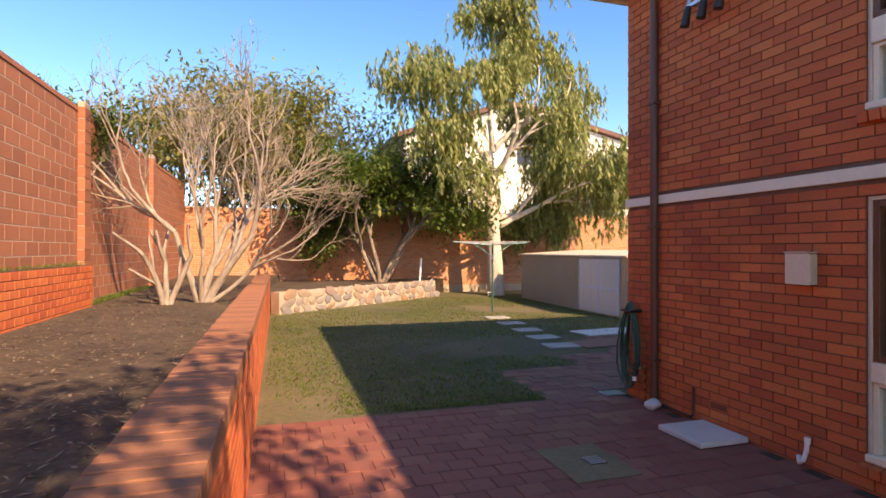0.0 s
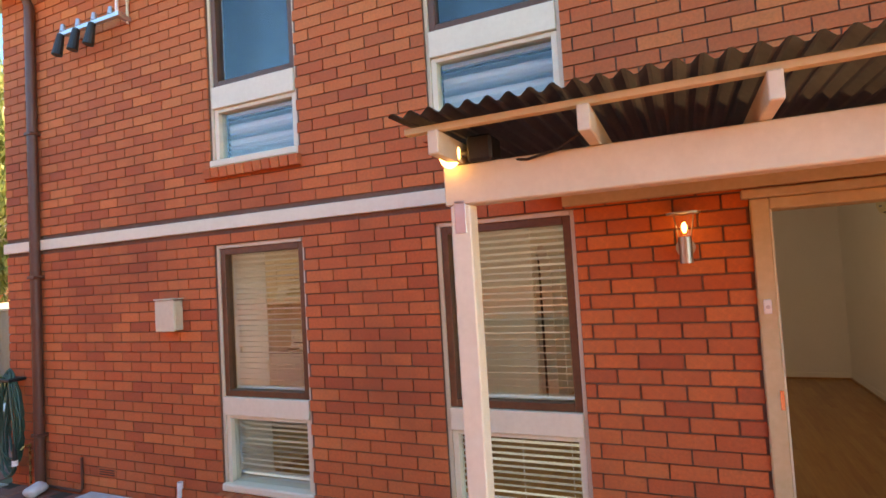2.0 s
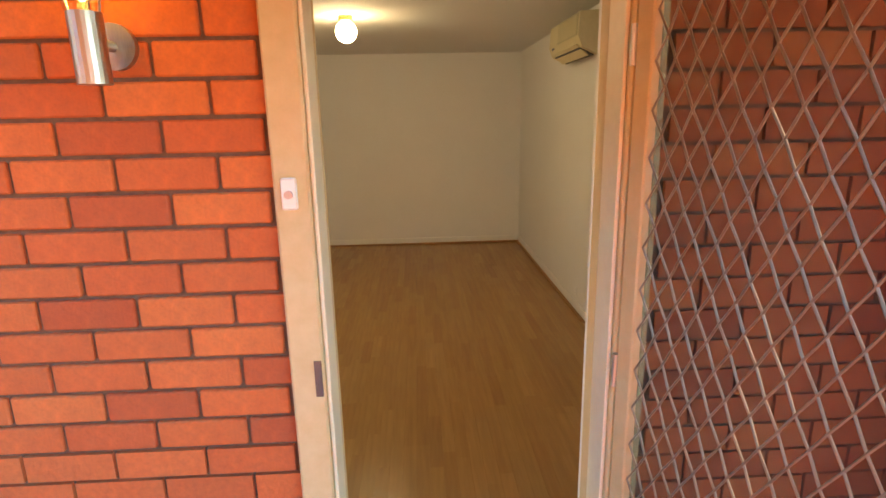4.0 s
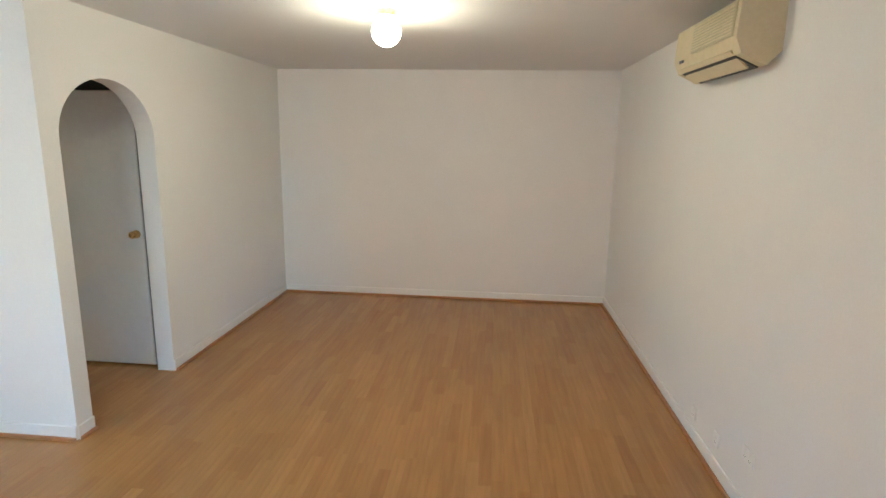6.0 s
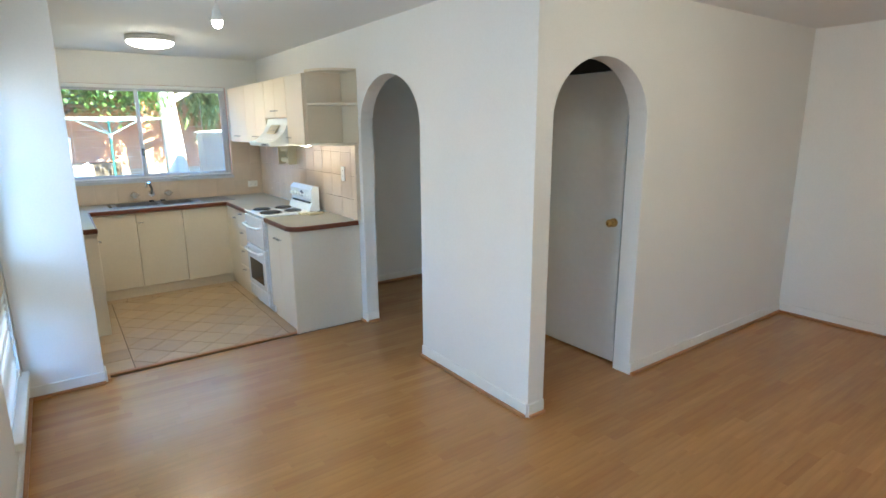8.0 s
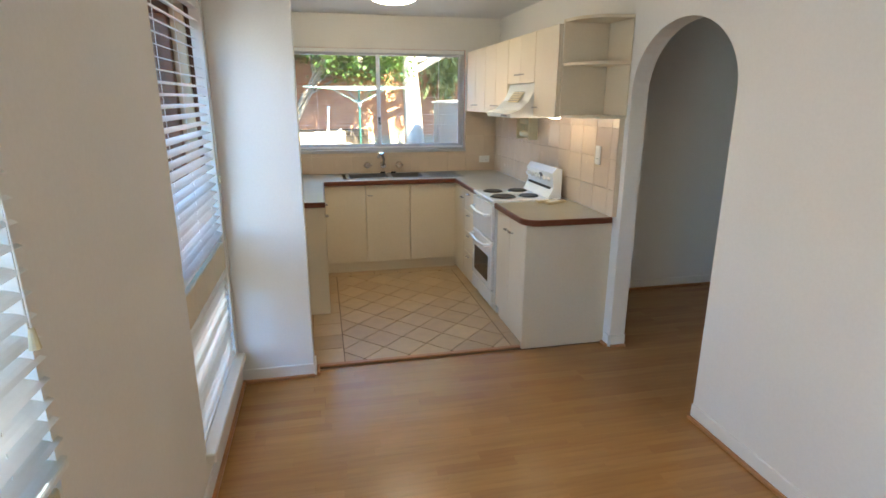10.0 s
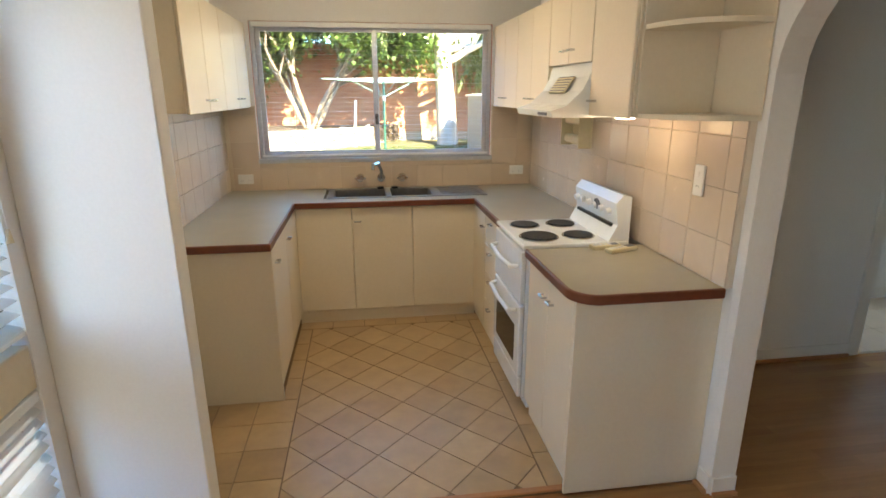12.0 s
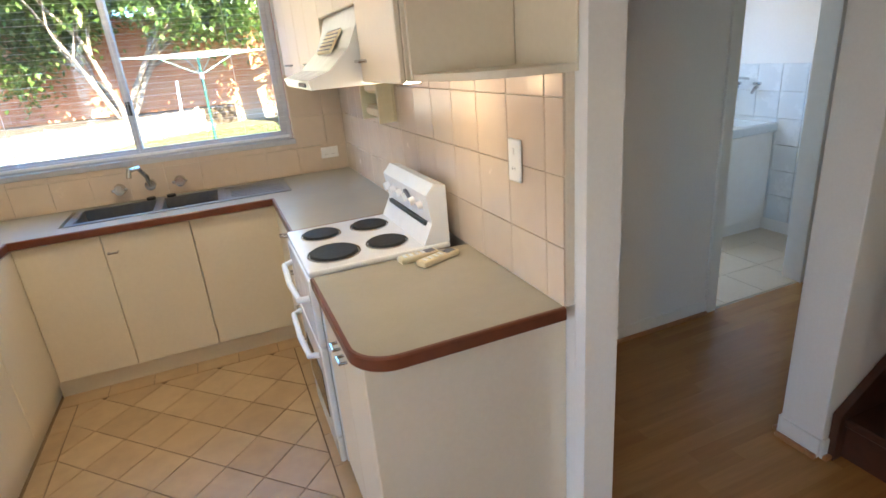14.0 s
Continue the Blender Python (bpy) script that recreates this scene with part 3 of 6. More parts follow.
def venetian(name, x, y0, y1, z0, z1, depth, pitch, tilt, label, cord=True, axis="x"):
    """A venetian blind in the plane x (or y): head rail, slats that share one mesh, bottom rail, cords."""
    n = thing(name, (x, (y0 + y1) / 2, z0) if axis == "x" else ((y0 + y1) / 2, x, z0), label, "blind", rz=0 if axis == "x" else -90)
    h = (y1 - y0) / 2
    part("head_rail", box(-0.02, 0.02, -h, h, z1 - z0 - 0.035, z1 - z0, 0.003), BLIND, n)
    part("bottom_rail", box(-depth / 2, depth / 2, -h, h, 0, 0.018, 0.004), BLIND, n)
    bm = bmesh.new()
    rows = []
    for i in range(5):
        u = (i / 4 - 0.5) * depth
        rows.append([bm.verts.new((u, s * h, depth * 0.06 * (1 - (2 * i / 4 - 1) ** 2))) for s in (-1, 1)])
    for i in range(4):
        bm.faces.new((rows[i][0], rows[i + 1][0], rows[i + 1][1], rows[i][1]))
    bmesh.ops.solidify(bm, geom=bm.faces[:], thickness=0.0012)
    me = bpy.data.meshes.new("slat")
    bm.to_mesh(me)
    bm.free()
    me.materials.append(BLIND)
    k, z = 0, 0.03
    while z < z1 - z0 - 0.045:
        ob = new("slat", me)
        ob.parent = n
        ob.matrix_basis = pose(0, 0, z, 0, tilt + 2.0 * math.sin(k * 2.3), 0)
        z += pitch
        k += 1
    for s in (-0.7, 0.0, 0.7):
        part("ladder_cord", box(-0.001, 0.001, s * h - 0.001, s * h + 0.001, 0.018, z1 - z0 - 0.035, 0), BLIND, n)
    if cord:
        c = part("pull_cord", cyl((0.04, h * 0.86, (z1 - z0) * 0.28), (0.03, h * 0.86, z1 - z0 - 0.02), 0.0018, n=6), BLIND, n)
        part("tassel", cyl((0.04, h * 0.86, (z1 - z0) * 0.28 - 0.04), (0.04, h * 0.86, (z1 - z0) * 0.28), 0.010, 0.005, 10), AC_CREAM, c, "pale wooden tassel")
    return n


for i, (y0, y1) in enumerate((W1, W2)):
    window(f"window_{i + 1}", y0, y1, LOW, *RAIL, TOP, "tall fixed window with a dark sash over a white rail and a low pane")
    far = y0 > 2.5                                               # this one stops at the nib wall
    bx, be = (0.222, 3.855) if far else (0.238, y1 + 0.02)
    venetian("venetian_blind", bx, y0 + 0.015, be, RAIL[1] + 0.03, TOP - 0.01, 0.048, 0.044, 17, "white venetian blind lowered over the tall window")
    venetian("venetian_blind", bx, y0 + 0.015, be, LOW + 0.07, RAIL[0] - 0.01, 0.048, 0.042, 38, "short white venetian blind over the low pane", False)
    structure(f"window_{i + 1}_inner_rail", box(0.185, 0.245, y0, y1, RAIL[0], RAIL[1], 0.004), CREAM, "painted rail between the two inner blinds", "rail")
    structure(f"window_{i + 1}_inner_sill", box(0.183, 0.29, y0 - 0.02, 3.86 if far else y1 + 0.02, LOW, LOW + 0.045, 0.006), GLOSS_WHITE, "white painted inner window sill", "sill")
    window(f"window_{i + 3}", y0, y1, ULOW, *URAIL, UTOP, "upper window with a dark sash over a white rail and a low pane")
    # no room is built here: a dark panel paints in its lack of light
    structure(f"window_{i + 3}_dark_room", box(0.30, 0.34, y0 - 0.3, y1 + 0.3, ULOW - 0.2, UTOP, 0), UNLIT_ROOM, "dark panel whose colour stands in for the unlit upstairs room", "room")
    venetian("venetian_blind", 0.17, y0 + 0.06, y1 - 0.06, ULOW + 0.07, URAIL[0] - 0.01, 0.048, 0.042, 55, "closed white venetian blind in the upper low pane", False)
    for z in (LOW, ULOW):
        s = thing("sill_course", (-0.005, (y0 + y1) / 2, z - 0.09), "sloping brick-on-edge sill course under a window", "sill", kind="structure")
        for k in range(11):
            w = (y1 - y0 + 0.06) / 11
            bm = box(-0.045, 0.03, -w / 2 + 0.004, w / 2 - 0.004, 0, 0.082, 0.005)
            bm.transform(pose(0, (k - 5) * w, 0, 0, -8, 0))
            part("brick", bm, BRICK, s)

# ---------------------------------------------------------------- front door, screen door, veranda
fr = thing("door_frame", (0, -0.4735, G), "cream and brown timber front door frame with a brown sill", "door frame", kind="structure")
bm = bmesh.new()
for s in (-1, 1):
    add_box(bm, -0.03, 0.20, s * 0.461, s * 0.375, 0.06, 2.11, 0.006)
add_box(bm, -0.03, 0.20, -0.375, 0.375, 2.05, 2.11, 0.006)
part("jamb", bm, TIMBER_TAN, fr)
bm = bmesh.new()
for s in (-1, 1):
    add_box(bm, -0.012, 0.10, s * 0.374, s * 0.364, 0.06, 2.05, 0.002)
part("stop", bm, WHITE_PAINT, fr, "white door stop")
part("sill", box(-0.10, 0.25, -0.461, 0.461, 0.0, 0.06, 0.008), WHITE_PAINT, fr, "worn painted door sill")
part("head_moulding", box(-0.05, 0.01, -0.50, 0.50, 2.112, 2.16, 0.006), TIMBER_TAN, fr)
part("strike_plate", box(-0.034, -0.029, 0.38, 0.40, 1.02, 1.12, 0.001), CHROME, fr, "steel strike plate")
bell = thing("doorbell", (-0.031, -0.052, 1.46), "small white doorbell button on the door frame", "doorbell")
part("body", box(-0.016, 0.0, -0.018, 0.018, 0, 0.075, 0.004), GLOSS_WHITE, bell)
part("button", cyl((-0.022, 0, 0.037), (-0.015, 0, 0.037), 0.010), ALU, bell, "round grey push button")

sd = thing("screen_door", (-0.035, -0.872, 0.02), "open cream security screen door with diamond mesh", "screen door", rz=-73.5)
# the leaf runs along -y from its hinge before it is turned
Wd, Hd = 0.80, 1.97
bm = bmesh.new()
add_box(bm, -0.02, 0.02, -0.055, 0, 0, Hd, 0.004)
add_box(bm, -0.02, 0.02, -Wd, -Wd + 0.055, 0, Hd, 0.004)
add_box(bm, -0.02, 0.02, -Wd + 0.055, -0.055, Hd - 0.055, Hd, 0.004)
add_box(bm, -0.02, 0.02, -Wd + 0.055, -0.055, 0, 0.075, 0.004)
part("frame", bm, TIMBER_TAN, sd, "cream aluminium frame")
part("fly_screen", box(0.004, 0.006, -Wd + 0.055, -0.055, 0.075, Hd - 0.055, 0), FLY_SCREEN, sd, "dark woven fly screen")
bm = bmesh.new()
dw, dh = 0.060, 0.105
for i in range(-2, 16):
    for sgn in (-1, 1):
        z = 0.075
        y = -0.055 - i * dw
        pts = []
        k = 0
        while z < Hd - 0.055:
            pts.append((-0.008 + 0.004 * (k % 2), y - (dw / 2 if k % 2 else 0) * sgn, z))
            z += dh / 2
            k += 1
        pts = [(x, min(-0.055, max(-Wd + 0.055, yy)), zz) for x, yy, zz in pts]
        if min(p[1] for p in pts) < max(p[1] for p in pts):
            t = tube(pts, 0.0032, 5)
            me = bpy.data.meshes.new("tmp")
            t.to_mesh(me)
            t.free()
            bm.from_mesh(me)
            bpy.data.meshes.remove(me)
part("diamond_mesh", bm, MESH_STEEL, sd, "expanded metal diamond mesh")
lk = part("lock", box(-0.028, 0.028, -Wd + 0.010, -Wd + 0.036, 1.13, 1.31, 0.004), WHITE_PAINT, sd, "white lock case")
part("handle", tube([(-0.028, -Wd + 0.024, 1.25), (-0.060, -Wd + 0.024, 1.25), (-0.065, -Wd + 0.06, 1.25), (-0.065, -Wd + 0.12, 1.245)], 0.009), GLOSS_WHITE, lk, "white lever handle")
for z in (0.2, 0.95, 1.75):
    part("hinge", cyl((-0.022, 0.004, z), (-0.022, 0.004, z + 0.09), 0.008), ALU, sd)
part("closer", cyl((-0.03, -0.06, Hd - 0.03), (-0.03, -0.30, Hd - 0.028), 0.012), TIMBER_TAN, sd, "tubular door closer")

mat = thing("door_mat", (0.43, -0.47, 0.0), "flat black fibre door mat on the laminate floor", "door mat")
part("fibre_pad", box(-0.20, 0.22, -0.33, 0.33, 0.0, 0.012, 0.004), MAT_FIBRE, mat)

vr = thing("veranda_frame", (0, 0, G), "cream painted timber veranda frame with a post and beam", "veranda", kind="structure")
part("post", box(-1.145, -1.055, 1.13, 1.22, 0, 2.10, 0.006), WHITE_PAINT, vr, "cream square post")
part("post_bracket", box(-1.15, -1.145, 1.15, 1.20, 1.98, 2.12, 0.002), ALU, vr, "grey metal strap at the post head")
part("beam", box(-1.15, -1.05, -3.2, 1.24, 2.10, 2.27, 0.006), CREAM, vr, "cream beam")
part("ledger", box(-0.045, 0.0, -3.2, 0.96, 2.17, 2.29, 0.004), TIMBER_TAN, vr, "tan ledger against the wall")
for k in range(8):
    y = 1.17 - 0.565 * k
    part("rafter", box(-1.40, -0.046, y - 0.022, y + 0.022, 2.272, 2.365, 0.004), CREAM if k < 3 else TIMBER_TAN, vr)
part("batten", box(-1.38, -1.34, -3.2, 1.30, 2.366, 2.392, 0.003), TIMBER_TAN, vr)
part("batten", box(-0.42, -0.38, -3.2, 1.30, 2.366, 2.392, 0.003), TIMBER_TAN, vr)
bm = bmesh.new()
prev = None
n = int(4.5 / 0.0127)
for i in range(n + 1):
    y = 1.32 - i * 0.0127
    z = 2.42 + 0.014 * math.sin(i * math.tau / 6)
    cur = [bm.verts.new((-1.47, y, z)), bm.verts.new((0.0, y, z + 0.03))]
    if prev:
        bm.faces.new((prev[0], prev[1], cur[1], cur[0]))
    prev = cur
bmesh.ops.solidify(bm, geom=bm.faces[:], thickness=0.002)
tagged(part("veranda_roof", bm, ROOF_SHEET, None), "weathered dark corrugated veranda roofing", "roof", kind="structure").location = (0, 0, G)

fl = thing("flood_light", (-1.16, 1.17, 2.20), "amber sensor lamp with a black housing at the post, its highlight put in as glow", "outdoor lamp")
part("housing", box(-0.02, 0.12, -0.16, -0.05, 0.02, 0.13, 0.012), BLACK, fl, "black lamp housing")
# the lens is unlit; its emission imitates a warm highlight
part("lens", ball((-0.03, 0.02, 0.06), 0.048, 0.6, 1, 1.25), AMBER_GLOW, fl, "amber lens with its warm highlight put in as emission")
part("arm", cyl((0.0, -0.06, 0.06), (0.0, 0.0, 0.06), 0.014), BLACK, fl)
part("cable", tube([(0.05, -0.15, 0.03), (0.0, -0.3, -0.0), (-0.01, -0.42, 0.02), (0.0, -0.55, 0.09)], 0.006), BLACK, fl, "black sagging cable")

wlmp = thing("wall_lamp", (0.0, 0.31, 1.745), "stainless steel wall lamp with a lit clear shade", "wall lamp")
part("tube", cyl((-0.105, 0, 0.0), (-0.105, 0, 0.14), 0.033, n=24), STEEL, wlmp, smooth=False)
part("back_plate", cyl((-0.018, 0, 0.085), (0.0, 0, 0.085), 0.05, n=24), STEEL, wlmp)
part("arm", cyl((-0.08, 0, 0.085), (-0.01, 0, 0.085), 0.012), STEEL, wlmp)
part("shade", cyl((-0.105, 0, 0.14), (-0.105, 0, 0.26), 0.034, 0.055, 24), glass_mat("lamp_glass", (0.98, 0.93, 0.85)), wlmp, "clear flared glass shade").visible_shadow = False
part("cap", cyl((-0.105, 0, 0.262), (-0.105, 0, 0.272), 0.085, n=28), STEEL, wlmp, "round steel cap")
part("flame_bulb", ball((-0.105, 0, 0.19), 0.014, 1, 1, 2.2, 12), AMBER_GLOW, wlmp, "glowing bulb")
for s in (-1, 1):
    part("strut", cyl((-0.105, s * 0.03, 0.14), (-0.105, s * 0.05, 0.262), 0.003, n=6), STEEL, wlmp)

# fittings on the facade
dp = thing("downpipe", (-0.05, 6.05, G), "brown painted round downpipe on the brick facade", "downpipe")
part("pipe", cyl((0, 0, 0), (0, 0, 4.70), 0.045, n=20), BROWN_PIPE, dp)
part("offset", tube([(0, 0, 4.69), (-0.03, 0.0, 4.76), (-0.2, 0.02, 4.86), (-0.42, 0.04, 4.93)], 0.043, 16), BROWN_PIPE, dp)
for z in (0.5, 2.0, 3.4):
    part("clip", box(-0.05, 0.05, -0.052, 0.052, z, z + 0.03, 0.004), BROWN_PIPE, dp)
mb = thing("meter_box", (0, 4.255, 1.43), "cream metal service box on the brick wall", "meter box")
part("body", box(-0.085, 0, -0.105, 0.105, 0, 0.25, 0.008), AC_CREAM, mb)
part("cover", box(-0.10, -0.086, -0.11, 0.11, -0.004, 0.254, 0.006), CREAM, mb)
part("hood", box(-0.11, 0.0, -0.112, 0.112, 0.256, 0.266, 0.002), CREAM, mb)
vb = thing("air_vent", (0, 5.16, 0.14), "terracotta wall vent low in the brickwork", "vent")
part("frame", box(-0.006, 0.02, -0.12, 0.12, 0, 0.075, 0.004), BRICK, vb)
for k in range(3):
    part("slot", box(-0.009, -0.0055, -0.10, 0.10, 0.012 + k * 0.02, 0.022 + k * 0.02, 0), BLACK, vb)
sl = thing("concrete_lid", (-0.30, 5.06, G), "pale square concrete lid lying on the paving", "slab")
bm = box(-0.27, 0.27, -0.28, 0.28, 0.005, 0.055, 0.008)
part("slab", bm, CONCRETE, sl)
wp = thing("waste_pipe", (-0.06, 4.20, G), "short white bent pipe at the foot of the wall", "pipe")
part("pipe", tube([(0.04, 0.10, 0.06), (0.0, 0.06, 0.03), (-0.01, 0.02, 0.06), (0.0, 0.0, 0.14), (0.01, 0.0, 0.24)], 0.019, 12), GLOSS_WHITE, wp)
part("collar", cyl((0.01, 0, 0.2), (0.01, 0, 0.25), 0.024), GLOSS_WHITE, wp)
sp = thing("conduit", (-0.02, 5.48, G), "thin copper pipe at the foot of the wall", "pipe")
part("pipe", tube([(0, 0, 0.34), (0, 0, 0.06), (0, 0.03, 0.03), (0, 0.55, 0.03)], 0.012, 10), BROWN_PIPE, sp)
pot = thing("stone_pot", (-0.16, 5.93, G), "pale rounded stone beside the downpipe", "stone")
bm = ball((0, 0, 0.055), 0.10, 1.1, 0.9, 0.58, 14)
for v in bm.verts:
    v.co += Vector((0.012 * math.sin(23 * v.co.y), 0.01 * math.sin(31 * v.co.x), 0.006 * math.sin(40 * v.co.x)))
part("stone", bm, CONCRETE, pot)
hs = thing("garden_hose", (-0.10, 6.42, -0.06), "dark green garden hose hanging in coils on the wall", "hose")
rnd = random.Random(3)
for k in range(9):
    w, top, bot, dx = 0.16 + rnd.uniform(-0.05, 0.07), 1.10 + rnd.uniform(-0.04, 0.05), 0.12 + rnd.uniform(-0.06, 0.28), rnd.uniform(-0.05, 0.04)
    cz, hz = (top + bot) / 2, (top - bot) / 2
    part("coil", tube([(dx + 0.02 * math.sin(a * 2 + k), w * math.cos(a) * (0.75 + 0.25 * math.sin(a) * -1) + rnd.uniform(-0.008, 0.008), cz + hz * math.sin(a)) for a in (j * math.tau / 28 for j in range(28))], 0.011, 8, True), HOSE, hs)
part("hanger", box(-0.06, 0.10, -0.10, 0.10, 1.03, 1.06, 0.006), BLACK, hs, "black wall hanger")
part("nozzle", cyl((-0.05, -0.16, 0.30), (-0.05, -0.16, 0.46), 0.022, 0.016), BLACK, hs, "black hose fitting")
part("nozzle_tip", cyl((-0.05, -0.16, 0.25), (-0.05, -0.16, 0.30), 0.026), GLOSS_WHITE, hs, "white hose fitting")
tap = thing("garden_tap", (-0.07, 6.22, G), "brass garden tap on a riser near the downpipe", "tap")
part("riser", cyl((0.03, 0, 0), (0.03, 0, 0.42), 0.011), BRASS, tap)
part("spout", tube([(0.03, 0, 0.40), (-0.02, 0, 0.41), (-0.05, 0, 0.38)], 0.012), BRASS, tap)
ins = thing("service_bracket", (-0.12, 5.06, 4.08), "steel bracket with black and brown insulators under the eaves", "insulator bracket")
part("bar", box(-0.02, 0.02, -0.42, 0.42, 0.09, 0.13, 0.004), ALU, ins)
part("stem", cyl((0.0, -0.38, 0.10), (0.0, -0.38, 0.47), 0.014), GLOSS_WHITE, ins)
part("wall_stay", box(0.0, 0.12, -0.40, -0.36, 0.09, 0.13, 0.003), ALU, ins)
part("wall_stay", box(0.0, 0.12, 0.30, 0.34, 0.09, 0.13, 0.003), ALU, ins)
for k in range(4):
    y = 0.36 - k * 0.22
    i_ = part("insulator", cyl((-0.0, y, 0.13), (-0.0, y, 0.20), 0.030, 0.018), ALU, ins, "grey insulator")
    if k < 3:
        part("cable_end", cyl((-0.05, y + 0.02, -0.10), (-0.02, y, 0.10), 0.045, 0.03, 12), BLACK, i_, "black cable termination")
g = thing("service_conduit", (-0.02, 4.68, 4.15), "thin pale conduit down the brick wall", "conduit")
part("pipe", cyl((0, 0, 0), (0, 0, 0.80), 0.012), CREAM, g)

MOSSY = surface("mossy_concrete", (0.13, 0.115, 0.055), (0.24, 0.20, 0.12), 0.85, 30, 2.2, 0.5)
dc = thing("drain_cover", (-0.20, 6.62, G), "small pale green square drain cover set in the paving", "drain cover")
part("frame", box(-0.13, 0.13, -0.10, 0.10, 0.004, 0.014, 0.003), ALU, dc)
part("lid", box(-0.115, 0.115, -0.085, 0.085, 0.0145, 0.020, 0.002), surface("faded_green_lid", (0.16, 0.24, 0.19), (0.24, 0.32, 0.26), 0.6), dc, "faded green lid")
fd = thing("floor_drain", (-1.68, 4.82, G), "mossy concrete drain surround with a small metal grate in the paving", "drain")
part("surround", box(-0.30, 0.28, -0.34, 0.36, 0.004, 0.012, 0.003), MOSSY, fd)
gr = part("grate", box(-0.02, 0.14, -0.08, 0.08, 0.0125, 0.017, 0.002), BLACK, fd, "dark metal grate")
for k in range(5):
    part("bar", box(-0.015, 0.135, -0.07 + k * 0.032, -0.058 + k * 0.032, 0.0172, 0.021, 0.001), ALU, gr)

gt = thing("side_gate", (-0.20, -1.58, G), "maroon painted picket gate with an arched top", "gate")
for k in range(13):
    y = -0.05 - k * 0.085
    h = 1.55 + 0.30 * math.sin(math.pi * (k + 0.8) / 13.5) ** 0.8
    bm = prism([(-0.034, 0), (0.034, 0), (0.034, h - 0.03), (0.018, h), (-0.018, h), (-0.034, h - 0.03)], 0.018, Matrix.Translation((-0.02, y, 0.04)) @ M_YZ)
    part("picket", bm, GATE_RED, gt)
for z in (0.35, 1.35):
    part("rail", box(0.0, 0.045, -1.13, -0.01, z, z + 0.09, 0.004), GATE_RED, gt)
nf = thing("neighbour_pergola", (0.9, -3.0, G), "tan slatted timber screen beyond the gate", "screen", kind="structure")
for k in range(9):
    part("slat", box(0.0, 0.03, -1.6, 0.9, 1.75 + 0.16 * k, 1.86 + 0.16 * k, 0.004), TIMBER_TAN, nf)
part("post", box(0.03, 0.10, 0.75, 0.84, 0, 3.2, 0.005), TIMBER_TAN, nf)

# ---------------------------------------------------------------- garden
structure("ground", box(-400, 400, -400, 400, G - 0.5, G - 0.065, 0), DRY_GROUND, "bare dry ground running to the horizon", "ground")
structure("paving_bed", box(-5.0, 0.012, -6.0, 6.62, G - 0.06, G - 0.012, 0), JOINT, "sand bed of the brick paving", "paving")
structure("lawn_soil", box(-4.4, 12.0, 6.62, 22.6, G - 0.06, G - 0.006, 0), GRASS_SOIL, "patchy lawn with bare earth", "lawn")


def leaf_mass(name, blades, mat, parent=None):
    """Many small bent leaves in one mesh: rows of base, tip direction, length, width."""
    verts, faces = [], []
    up = Vector((0, 0, 1))
    for base, way, length, width in blades:
        side = way.cross(up)
        side = side.normalized() if side.length > 1e-4 else Vector((1, 0, 0))
        mid = base + way * length * 0.5 + up * length * 0.04
        k = len(verts)
        verts += [base, mid - side * width / 2, base + way * length, mid + side * width / 2]
        faces += [(k, k + 1, k + 2, k + 3)]
    me = bpy.data.meshes.new(name)
    me.from_pydata([tuple(v) for v in verts], [], faces)
    me.materials.append(mat)
    ob = new(name, me)
    ob.parent = parent
    return ob


rnd = random.Random(11)
blades = []
for _ in range(60000):
    x, y = rnd.uniform(-4.25, 5.0), 6.66 + (rnd.random() ** 1.6) * 13.5
    if x > -1.1 and y < 8.2 or (x > 0.3 and y < 9.9):
        continue
    patch = noise.noise(Vector((x * 0.45, y * 0.35, 3.0))) + 0.25 * noise.noise(Vector((x * 2.2, y * 2.2, 1.0)))
    dry = 0.10 if x < -3.4 and y < 9.0 else 0.0
    if patch < -0.22 + dry + rnd.uniform(-0.15, 0.15):
        continue
    a = rnd.uniform(0, math.tau)
    blades.append((Vector((x, y, G - 0.008)), Vector((math.cos(a) * 0.7, math.sin(a) * 0.7, 0.8)).normalized(), rnd.uniform(0.03, 0.07), rnd.uniform(0.008, 0.018)))
tagged(leaf_mass("grass", blades, BLADE), "short patchy green lawn grass", "grass", kind="stuff")

# stepping stones towards the clothes line
for k, (x, y) in enumerate(((1.35, 13.9), (1.24, 12.8), (1.12, 11.7), (1.0, 10.7), (0.86, 9.75))):
    s = thing("stepping_stone", (x, y, G - 0.006), "square grey concrete stepping stone set in the lawn", "stepping stone", "stepping stones across the lawn", rz=8 * math.sin(k * 3))
    part("slab", box(-0.30, 0.30, -0.22, 0.22, 0, 0.03, 0.01), STEPSTONE, s)
for k, (x, y) in enumerate(((2.7, 11.0), (1.9, 9.8))):
    s = thing("paving_slab", (x, y, G - 0.006), "pale square paving slab beside the house", "paving slab", "paving slabs beside the lawn", rz=6)
    part("slab", box(-0.75, 0.75, -0.35, 0.35, 0, 0.025, 0.01), CONCRETE if k == 0 else PAVER, s)

